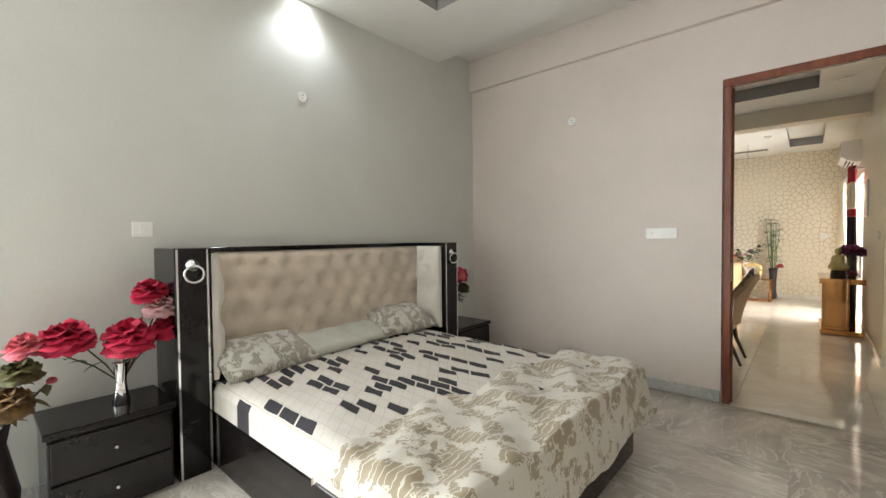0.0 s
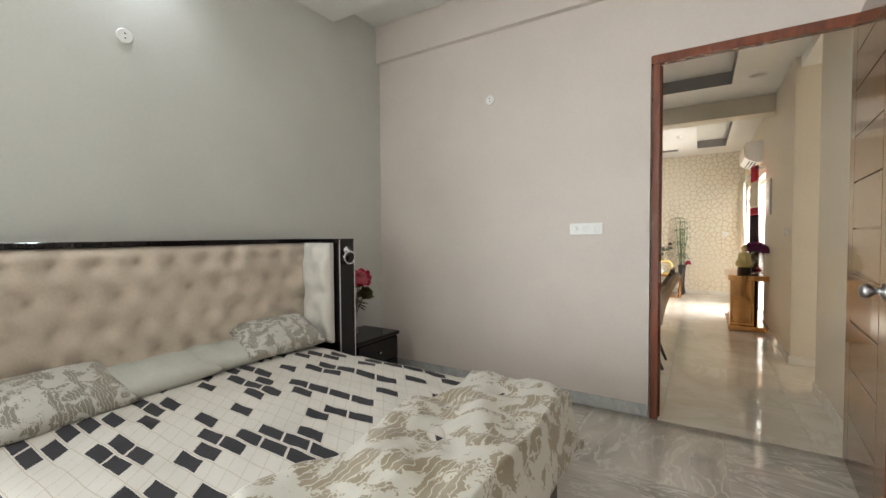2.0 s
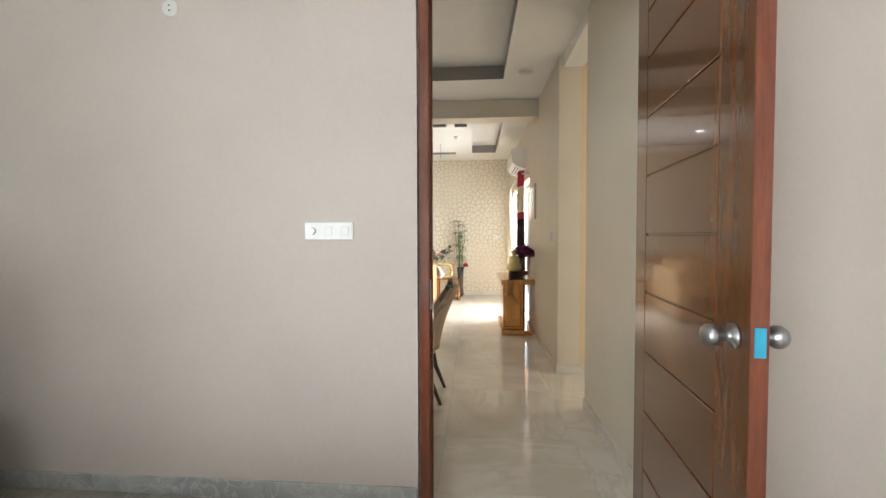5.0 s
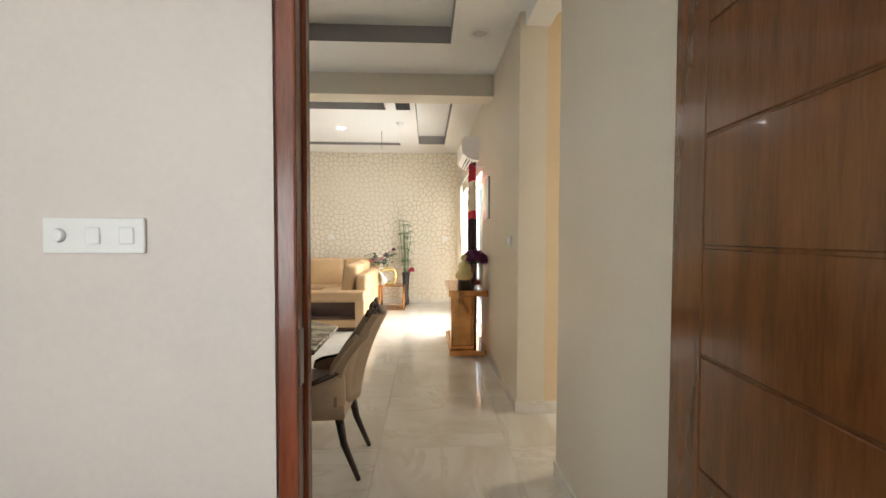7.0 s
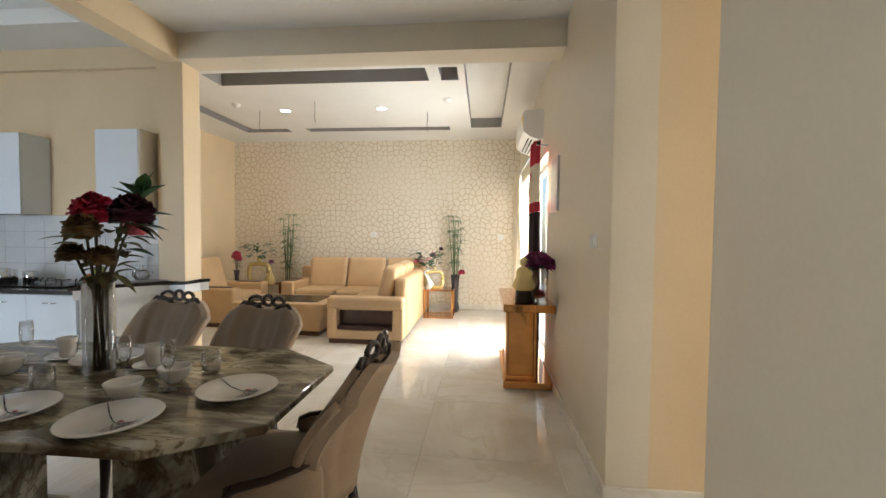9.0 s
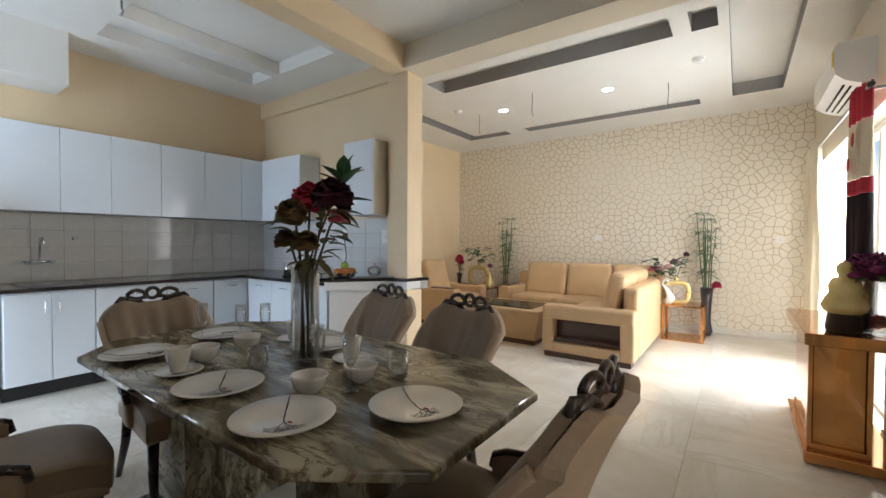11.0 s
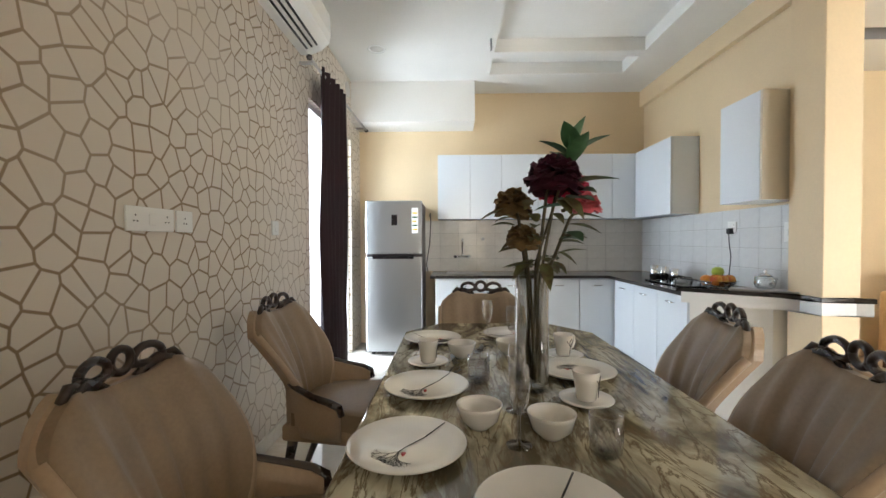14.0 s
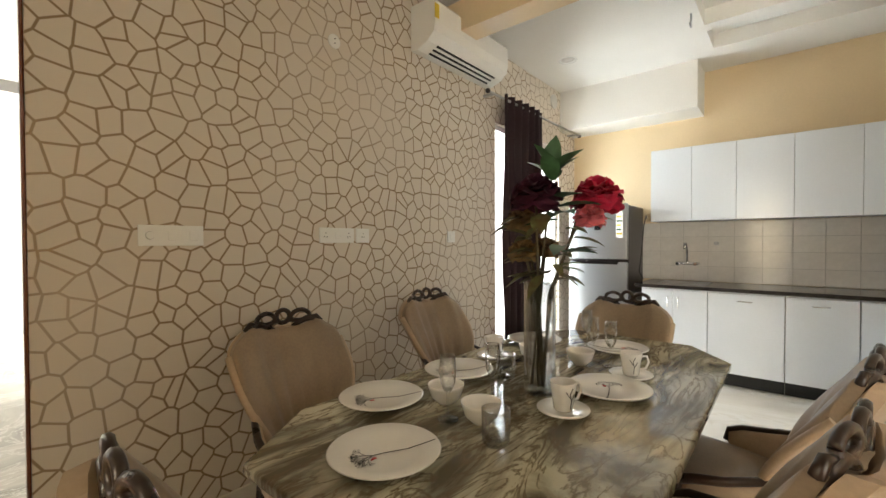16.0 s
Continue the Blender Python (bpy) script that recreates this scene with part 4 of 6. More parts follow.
def chair_master():
    """Facing +y, back leaning to -y; carved crest on a winged, channelled back."""
    c = thing("dining_chair", "winged dining chair in taupe velvet with a carved dark wood crest", "dining chair", 0, 0, 0, 0, "chairs round the dining table")

    def top_at(u):
        """Height of the back's upper edge: raised shoulders, a dip for the crest, rounded corners."""
        k = abs(u)
        return 0.872 + 0.022 * math.exp(-((k - 0.58) / 0.18) ** 2) - 0.075 * (1 - math.sqrt(max(0.0, 1 - (max(0.0, k - 0.60) / 0.40) ** 2)))

    def back_at(u, v):
        w = 0.130 + 0.112 * math.sin(math.pi / 2 * min(1, max(0.0, v - 0.06) / 0.80)) ** 1.3
        z = 0.40 + (top_at(u) - 0.40) * v
        y = -0.21 - 0.06 * v - 0.095 * v * v + 0.10 * abs(u) ** 2.4 * (0.6 + 0.4 * math.sin(math.pi * v))
        fade = min(1.0, max(0.0, (0.82 - abs(u)) / 0.16)) * math.sin(math.pi * min(1, v * 0.92 + 0.04)) ** 0.7
        y += 0.017 * abs(math.sin(u * math.pi * 3.05 + math.pi / 2)) ** 0.6 * fade
        return Vector((w * u, y, z))
    rows = [[back_at(math.sin(math.pi * (i / 40 - 0.5)), j / 14) for i in range(41)] for j in range(15)]
    part("backrest", solid_sheet(bmesh.new(), rows, lambda p: (0, -0.028, -0.004)), "velvet", c, "channelled taupe velvet backrest")
    rows2 = [[back_at(math.sin(math.pi * (i / 20 - 0.5)), j / 12) * 1.0 + Vector((0, -0.031, 0)) for i in range(21)] for j in range(13)]
    rows2 = [[Vector((p.x * 1.03, p.y - 0.012 * (1 - abs(p.x) / 0.27), p.z - 0.002)) for p in r] for r in rows2]
    part("back_shell", solid_sheet(bmesh.new(), rows2, lambda p: (-0.06 * p.x, -0.036, -0.004)), "bronze", c, "pale bronze leather outer back")
    for s in (-1, 1):
        part("edge_roll", tube(bmesh.new(), [back_at(s, j / 12) + Vector((s * 0.004, -0.014, 0)) for j in range(13)], 0.016, 8), "bronze", c, "rolled bronze edge of the back")
    seat = bmesh.new()
    rr = []
    for j in range(13):
        t = j / 12
        y = -0.20 + 0.47 * t
        w = 0.20 + 0.045 * t
        rr.append([Vector((w * k, y - 0.03 * abs(k) ** 4 * t, 0.475 - 0.016 * abs(k) ** 4 - 0.05 * max(0, t - 0.75) ** 2 * 8 + 0.012 * math.sin(math.pi * t))) for k in [-1 + i / 6 for i in range(13)]])
    solid_sheet(seat, rr, (0, 0, -0.075))
    part("seat", seat, "velvet", c, "taupe velvet seat cushion")
    apron = prism(bmesh.new(), [(-0.20, -0.24), (0.20, -0.24), (0.242, 0.235), (-0.242, 0.235)], 0.335, 0.41, 0.012, 2)
    part("seat_rail", apron, "bronze", c, "bronze upholstered seat rail")
    for s in (-1, 1):
        pts = [Vector((s * 0.178, -0.235, 0.60)), Vector((s * 0.212, -0.18, 0.58)), Vector((s * 0.240, -0.09, 0.55)), Vector((s * 0.252, -0.01, 0.53)), Vector((s * 0.250, 0.03, 0.512)), Vector((s * 0.246, 0.04, 0.475))]
        part("arm_rail", tube(bmesh.new(), pts, [0.012, 0.013, 0.014, 0.016, 0.017, 0.014], 8), "darkwood", c, "dark wood arm trim")
        rows = [[Vector((p.x, p.y, 0.36 + (p.z - 0.36) * k / 4)) - Vector((s * 0.012 * (1 - k / 4), 0, 0)) for p in pts[:5]] for k in range(5)]
        part("arm_panel", solid_sheet(bmesh.new(), rows, (-s * 0.022, 0, 0)), "bronze", c, "bronze leather arm side")
        part("leg", tube(bmesh.new(), [(s * 0.205, 0.20, 0.36), (s * 0.208, 0.205, 0.2), (s * 0.206, 0.215, 0.005)], [0.025, 0.02, 0.013], 8), "darkwood", c)
        part("leg", tube(bmesh.new(), [(s * 0.17, -0.20, 0.36), (s * 0.175, -0.23, 0.2), (s * 0.182, -0.31, 0.005)], [0.025, 0.02, 0.013], 8), "darkwood", c)
    crest = bmesh.new()
    top_y = back_at(0, 1).y - 0.014

    def cp(x, z):
        return Vector((x, top_y - 0.004 + 0.9 * x * x, z))
    for s in (-1, 1):
        tube(crest, [cp(s * (0.165 - 0.03 * k), 0.862 + 0.028 * math.sin(k * 0.9) + 0.004 * k) for k in range(5)], [0.016, 0.017, 0.015, 0.013, 0.012], 8)
        loop = [cp(s * (0.078 + 0.042 * math.cos(a) * (1 - 0.18 * math.sin(a))), 0.915 + 0.024 * math.sin(a)) for a in [2 * math.pi * i / 18 for i in range(19)]]
        tube(crest, loop, 0.0105, 7)
        tube(crest, [cp(s * 0.12, 0.90), cp(s * 0.15, 0.905), cp(s * 0.168, 0.885), cp(s * 0.155, 0.872)], [0.009, 0.011, 0.012, 0.008], 7)
        tube(crest, [cp(s * 0.02, 0.90), cp(s * 0.07, 0.893), cp(s * 0.12, 0.895)], 0.010, 7)
    tube(crest, [cp(0.03 * math.cos(a), 0.918 + 0.028 * math.sin(a)) for a in [2 * math.pi * i / 18 for i in range(19)]], 0.0105, 7)
    part("crest", crest, "darkwood", c, "dark carved scrollwork crest")
    return c


chair = chair_master()
chair.matrix_world = pose(-2.41, 5.04, 0, 0, 0, -90)
for x, y, r in ((-0.775, 5.06, 89), (-1.92, 5.58, 170), (-1.33, 5.49, 167), (-2.16, 4.38, -4), (-1.17, 4.45, -2)):
    copy_thing(chair, pose(x, y, 0, 0, 0, r))

# ---------- on the table ----------
for x, y, turn in ((-1.14, 4.76, -35), (-0.91, 5.03, -25), (-1.52, 4.78, -30), (-2.16, 4.77, 60), (-2.25, 5.15, 120), (-1.68, 5.30, 200)):
    plate_thing(x, y, TOP, 0.135, "large white china plate with a printed bare tree", turn, "dinner plates")
for x, y, turn in ((-1.79, 4.77, 200), (-1.42, 5.25, 150), (-1.89, 5.31, 120)):
    plate_thing(x, y, TOP, 0.078, "small white china saucer under a mug", turn, "saucers", False, 0.012)
    cup(x, y, TOP + 0.009, turn)
for x, y in ((-1.26, 4.93), (-1.21, 5.10), (-1.89, 4.90), (-1.93, 5.10)):
    bowl(x, y, TOP)
for x, y in ((-1.165, 5.015), (-1.36, 5.04), (-2.19, 5.03), (-2.02, 5.12), (-1.97, 5.21)):
    flute(x, y, TOP)
for x, y in ((-1.13, 5.20), (-1.59, 4.95)):
    tumbler(x, y, TOP)


def big_vase(x, y, z):
    v = thing("glass_vase", "tall clear glass cylinder vase with artificial flowers", "vase", x, y, z)
    r = 0.052
    part("cylinder", lathe(bmesh.new(), [(0, 0), (r, 0), (r + 0.001, 0.01), (r, 0.37), (r - 0.004, 0.37), (r - 0.004, 0.02), (0, 0.02)], 32), "glass", v)
    rnd = random.Random(5)
    heads = [("flower_red", (-0.15, 0.14, 0.675), 0.092, 54), ("flower_dark", (0.11, 0.04, 0.665), 0.085, 54), ("flower_pink", (0.0, 0.17, 0.60), 0.052, 40),
             ("flower_rust", (0.0, -0.06, 0.60), 0.068, 44), ("flower_rust", (0.05, -0.035, 0.49), 0.056, 44), ("flower_rust", (-0.09, -0.02, 0.50), 0.055, 40)]
    for i, (k, c, r0, n) in enumerate(heads):
        base = (rnd.uniform(-0.025, 0.025), rnd.uniform(-0.025, 0.025), 0.025)
        mid = (c[0] * 0.2, c[1] * 0.2, 0.33)
        part("stem", tube(bmesh.new(), [base, mid, (c[0] * 0.7, c[1] * 0.7, c[2] - 0.06), c], [0.0055, 0.0055, 0.005, 0.004], 6), "stem", v)
        part("bloom", bloom(bmesh.new(), (c[0], c[1], c[2] - 0.02), r0, n, 0.5, i), k, v)
    bm = bmesh.new()
    for i in range(40):
        a = rnd.uniform(0, 6.28)
        h = rnd.uniform(0.36, 0.60)
        k = 0.02 + 0.10 * (h - 0.36) / 0.24
        p = (k * math.cos(a), 0.03 + k * math.sin(a), h)
        leaf(bm, p, (math.cos(a), math.sin(a), rnd.uniform(-0.5, 0.5)), rnd.uniform(0.06, 0.11), rnd.uniform(0.03, 0.05))
    part("foliage", bm, "palegreen", v, "olive and brown artificial leaves")
    bm = bmesh.new()
    part("stem", tube(bmesh.new(), [(0.01, 0, 0.03), (0.01, 0.01, 0.4), (0.10, 0.095, 0.73)], 0.004, 6), "stem", v)
    for a, e, z0, ln in ((0.2, 0.9, 0.72, 0.13), (1.4, 0.7, 0.74, 0.13), (2.6, 0.9, 0.73, 0.13), (3.6, 0.7, 0.72, 0.12), (4.6, 0.8, 0.73, 0.12), (5.6, 1.6, 0.75, 0.11), (0.8, 2.8, 0.75, 0.12),
                        (1.0, 0.2, 0.66, 0.14), (2.2, 0.2, 0.64, 0.14), (0.3, 0.0, 0.62, 0.13), (3.1, 0.2, 0.62, 0.12), (5.0, 0.0, 0.60, 0.11), (0.2, -0.1, 0.52, 0.11), (2.4, 0.1, 0.50, 0.12)):
        leaf(bm, (0.01 + 0.10 * (z0 - 0.45) / 0.3, 0.095, z0 - 0.025), (math.cos(a), math.sin(a), e), ln, 0.058, 0.15)
    part("leaf_spray", bm, "leaf", v, "dark green peony leaves")


big_vase(-1.535, 5.115, TOP)

# ---------- bed ----------
bed = thing("bed", "double bed with a tufted beige headboard between black lacquer posts", "bed", 0, 0, 0)
HB_Z = 1.25
for y0, y1 in ((0.63, 0.80), (2.70, 2.87)):
    post = part("bed_post", boxbm(LEFT + 0.005, -2.48 if y0 < 1 else -2.40, y0, y1, 0.005, HB_Z, bevel=0.004), "blackgloss", bed, "black lacquered headboard post")
    fx = -2.48 if y0 < 1 else -2.40
    for ys in (y0 + 0.006, y1 - 0.016):
        part("steel_strip", boxbm(fx - 0.002, fx + 0.004, ys, ys + 0.01, 0.01, HB_Z - 0.004), "chrome", post)
    yc = (y0 + y1) / 2
    part("boss", tube(bmesh.new(), [(fx, yc, 1.16), (fx + 0.006, yc, 1.16), (fx + 0.012, yc, 1.16), (fx + 0.03, yc, 1.155)], [0.034, 0.034, 0.012, 0.01], 20), "chrome", post)
    ring = [(fx + 0.028 + 0.006 * math.sin(a), yc + 0.045 * math.sin(a), 1.112 + 0.045 * math.cos(a)) for a in [2 * math.pi * i / 28 for i in range(29)]]
    part("ring", tube(bmesh.new(), ring, 0.0065, 8), "chrome", post, "chrome ring pull")
part("top_rail", boxbm(LEFT + 0.005, LEFT + 0.13, 0.80, 2.70, HB_Z - 0.03, HB_Z, bevel=0.003), "blackgloss", bed)
for s, yy, fx in ((1, 0.80, -2.48), (-1, 2.70, -2.40)):
    part("wing_rail", boxbm(LEFT + 0.13, fx, min(yy, yy + s * 0.03), max(yy, yy + s * 0.03), HB_Z - 0.03, HB_Z, bevel=0.003), "blackgloss", bed)
part("back_panel", boxbm(LEFT + 0.005, LEFT + 0.06, 0.80, 2.70, 0.005, HB_Z - 0.03), "blackgloss", bed)


def tufted(name, n_u, n_v, at, du, dv, normal, material, label, res=6):
    """A padded panel with buttons set in staggered rows."""
    nu, nv = n_u * res, n_v * res
    rows = []
    at, du, dv, normal = Vector(at), Vector(du), Vector(dv), Vector(normal)
    buttons = []
    for j in range(n_v):
        for i in range(n_u):
            bu, bv = (i + (0.5 if j % 2 == 0 else 0.0)) / n_u, (j + 0.5) / n_v
            if 0.02 < bu < 0.98:
                buttons.append((bu, bv))
    for j in range(nv + 1):
        row = []
        for i in range(nu + 1):
            u, v = i / nu, j / nv
            d = min(math.hypot((u - a) * n_u, (v - b) * n_v) for a, b in buttons)
            k1 = abs(((u * n_u + v * n_v) % 1.0) - 0.5)
            h = 0.068 * min(1, d * 1.6) ** 0.5 - 0.014 * max(0, 1 - k1 * 10) * min(1, d * 2)
            edge = min(u, 1 - u) * n_u, min(v, 1 - v) * n_v
            h *= min(1, 0.25 + min(edge) * 2.5)
            row.append(at + du * u + dv * v + normal * h)
        rows.append(row)
    pad = part(name, solid_sheet(bmesh.new(), rows, -normal * 0.03), material, bed, label)
    for a, b in buttons:
        c = at + du * a + dv * b + normal * 0.004
        part("button", tube(bmesh.new(), [c, c + normal * 0.008], [0.014, 0.009], 10), material, pad)
    return pad


tufted("headboard_pad", 11, 5, (LEFT + 0.10, 0.805, 0.42), (0, 1.89, 0), (0, 0, 0.80), (1, 0, 0), "tuft", "beige velvet headboard with buttoned tufting")
tufted("wing_pad", 2, 5, (LEFT + 0.14, 2.67, 0.50), (0.28, 0, 0), (0, 0, 0.72), (0, -1, 0), "whiteleather", "ivory buttoned wing panel", 5)
tufted("wing_pad", 2, 5, (LEFT + 0.13, 0.83, 0.50), (0.22, 0, 0), (0, 0, 0.72), (0, 1, 0), "whiteleather", "ivory buttoned wing panel", 5)
part("base", prism(bmesh.new(), [(LEFT + 0.06, 0.805), (-0.86, 0.805), (-0.74, 0.95), (-0.74, 2.45), (-0.86, 2.60), (LEFT + 0.06, 2.60)], 0.02, 0.33, 0.01, 2), "blackgloss", bed, "black lacquered bed base")


def soft_slab(name, x0, x1, y0, y1, z0, z1, material, parent, label, wob=0.012, n=46):
    """A padded slab with a rounded edge and gentle creases."""
    bm = bmesh.new()
    rows = []
    for j in range(n + 1):
        row = []
        for i in range(n + 1):
            u, v = -1 + 2 * i / n, -1 + 2 * j / n
            x, y = (x0 + x1) / 2 + (x1 - x0) / 2 * u, (y0 + y1) / 2 + (y1 - y0) / 2 * v
            drop = 0.06 * (max(abs(u) ** 26, abs(v) ** 26))
            w = wob * (noise.noise(Vector((x * 4, y * 4, 1))) + 0.6 * noise.noise(Vector((x * 11, y * 9, 4))))
            row.append(Vector((x, y, z1 - drop + w)))
        rows.append(row)
    solid_sheet(bm, rows, lambda p: (0, 0, z0 - p.z))
    return part(name, bm, material, parent, label)


soft_slab("mattress", LEFT + 0.14, -0.80, 0.81, 2.60, 0.33, 0.50, "bedcover", bed, "mattress under an ivory cover with charcoal slanted bars")

quilt = thing("quilt", "ivory quilt with gold leaf figures thrown over the bed foot", "quilt", 0, 0, 0)
rows = []
for j in range(71):
    v = j / 70
    row = []
    for i in range(61):
        u = i / 60
        edge = -1.36 + 0.10 * v + 0.035 * math.sin(v * 17)
        x = edge + (-0.70 - edge) * u * 1.18
        y = 0.74 + 1.93 * v + 0.02 * math.sin(u * 9)
        z = 0.525 + 0.024 * noise.noise(Vector((x * 5, y * 4, 2))) + 0.018 * noise.noise(Vector((x * 13, y * 9, 7))) + 0.012 * math.sin((x * 2 + y) * 9)
        if i < 3:
            z -= 0.012 * (3 - i)
        over = max(0.0, x + 0.72)
        z -= over * 2.0
        x -= over * 0.62
        side = max(0.0, y - 2.58)
        z -= side * 1.9
        near = max(0.0, 0.82 - y)
        z -= near * 1.2
        row.append(Vector((x, y, max(z, 0.24))))
    rows.append(row)
part("cloth", solid_sheet(bmesh.new(), rows, (0, 0, -0.03)), "quilt", quilt)


def pillow(x, y, z, rz, tilt, w, d, h, material, label, seed):
    t = thing("pillow", label, "pillow", x, y, z, rz, "pillows on the bed")
    t.matrix_world = pose(x, y, z, tilt, 0, rz)
    rows = []
    bm = bmesh.new()
    n = 22
    top = [[None] * (n + 1) for _ in range(n + 1)]
    for s in (1, -1):
        rows = []
        for j in range(n + 1):
            row = []
            for i in range(n + 1):
                u, v = -1 + 2 * i / n, -1 + 2 * j / n
                f = max(0, (1 - u * u) * (1 - v * v)) ** 0.42
                ear = 1 - 0.07 * (1 - abs(u * v)) * max(abs(u), abs(v)) ** 4
                wob = 0.012 * noise.noise(Vector((u * 2.5, v * 2.5, seed))) * f
                row.append(Vector((w / 2 * u * ear, d / 2 * v * ear, s * (h / 2 * f + wob))))
            rows.append(row)
        sheet(bm, rows)
    bmesh.ops.remove_doubles(bm, verts=bm.verts[:], dist=0.0008)
    part("cushion", bm, material, t)


pillow(-2.53, 1.12, 0.585, 96, 22, 0.62, 0.38, 0.15, "pillow", "grey and ivory floral satin pillow", 1)
pillow(-2.58, 2.32, 0.615, 85, 26, 0.56, 0.36, 0.15, "pillow", "grey and ivory floral satin pillow propped up", 4)
pillow(-2.60, 1.60, 0.56, 92, 12, 0.55, 0.34, 0.12, "pillowplain", "plain pale green satin pillow", 7)
pillow(-2.63, 1.92, 0.56, 88, 12, 0.50, 0.34, 0.12, "pillowplain", "plain pale green satin pillow", 9)


def nightstand(y0, y1, x1, z1, label):
    t = thing("nightstand", label, "nightstand", LEFT, y0, 0)
    w, d = y1 - y0, x1 - LEFT
    part("body", boxbm(0.016, d - 0.02, 0, w, 0.02, z1 - 0.03, bevel=0.004), "blackgloss", t)
    part("top", boxbm(0.016, d, -0.012, w + 0.012, z1 - 0.03, z1, bevel=0.006, seg=2), "blackgloss", t)
    for a, b in ((0.04, z1 * 0.47), (z1 * 0.49, z1 - 0.045)):
        dr = part("drawer", boxbm(d - 0.02, d - 0.004, 0.012, w - 0.012, a, b, bevel=0.003), "blackgloss", t)
        part("knob", tube(bmesh.new(), [(d - 0.004, w / 2, (a + b) / 2), (d + 0.008, w / 2, (a + b) / 2), (d + 0.014, w / 2, (a + b) / 2)], [0.004, 0.008, 0.006], 12), "chrome", dr)


nightstand(0.12, 0.60, -2.44, 0.46, "black lacquered two-drawer nightstand beside the bed")
nightstand(2.91, 3.42, -2.42, 0.44, "black lacquered two-drawer nightstand in the corner")


def bouquet(name, label, x, y, z, vase_profile, vase_mat, heads, leaves, seed, leafmat="leaf"):
    """A vase with stems, blooms and leaves; heads: material, offset, radius."""
    v = thing(name, label, "flower vase", x, y, z)
    part("vase", lathe(bmesh.new(), vase_profile, 28), vase_mat, v)
    h = max(p[1] for p in vase_profile)
    rnd = random.Random(seed)
    for i, (k, c, r0) in enumerate(heads):
        part("stem", tube(bmesh.new(), [(0, 0, h * 0.5), (c[0] * 0.3, c[1] * 0.3, h), c], 0.004, 6), "stem", v)
        part("bloom", bloom(bmesh.new(), (c[0], c[1], c[2] - r0 * 0.3), r0, 40, 0.4, seed + i), k, v)
    bm = bmesh.new()
    for i in range(leaves):
        k, c, r0 = heads[i % len(heads)]
        a = rnd.uniform(0, 6.28)
        q = rnd.uniform(0.35, 0.95)
        p = (c[0] * q, c[1] * q, h + (c[2] - h) * q - r0 * 0.5)
        leaf(bm, p, (math.cos(a), math.sin(a), rnd.uniform(-0.3, 0.5)), rnd.uniform(0.05, 0.1), 0.035)
    part("foliage", bm, leafmat, v)


hourglass = [(0, 0), (0.038, 0), (0.04, 0.004), (0.026, 0.09), (0.024, 0.12), (0.034, 0.21), (0.036, 0.215), (0.030, 0.205), (0.02, 0.12), (0, 0.05)]
bouquet("flower_vase", "silver waisted vase of crimson and pink silk peonies on the nightstand", -2.63, 0.42, 0.46, hourglass, "chrome",
        [("flower_red", (0.10, 0.02, 0.38), 0.125), ("flower_red", (0.02, -0.20, 0.40), 0.115), ("flower_red", (0.03, 0.13, 0.58), 0.095), ("flower_pale", (0.08, 0.16, 0.50), 0.085), ("flower_red", (0.05, 0.20, 0.38), 0.09), ("flower_pink", (0.0, -0.34, 0.38), 0.075)], 16, 3)
bouquet("flower_vase", "slim glass vase of magenta silk flowers on the corner nightstand", -2.66, 3.12, 0.44, [(0, 0), (0.04, 0), (0.03, 0.01), (0.018, 0.1), (0.03, 0.2), (0.027, 0.2), (0.015, 0.1), (0, 0.02)], "glass",
        [("flower_red", (0.04, 0.05, 0.50), 0.10), ("flower_pink", (0.08, -0.02, 0.50), 0.085), ("flower_red", (0.0, -0.06, 0.54), 0.085), ("palegreen", (0.06, 0.08, 0.36), 0.07)], 40, 9, "palegreen")
bouquet("floor_vase", "dark floor vase of dried olive flowers beside the nightstand", -2.60, -0.06, 0.0, [(0, 0), (0.09, 0), (0.11, 0.2), (0.07, 0.42), (0.085, 0.5), (0.075, 0.5), (0.06, 0.42), (0, 0.1)], "blackvase",
        [("flower_rust", (0.05, 0.08, 0.62), 0.09), ("palegreen", (0.02, 0.12, 0.74), 0.08), ("flower_rust", (-0.05, 0.0, 0.68), 0.09), ("flower_pink", (0.0, 0.22, 0.66), 0.022)], 40, 12, "palegreen")

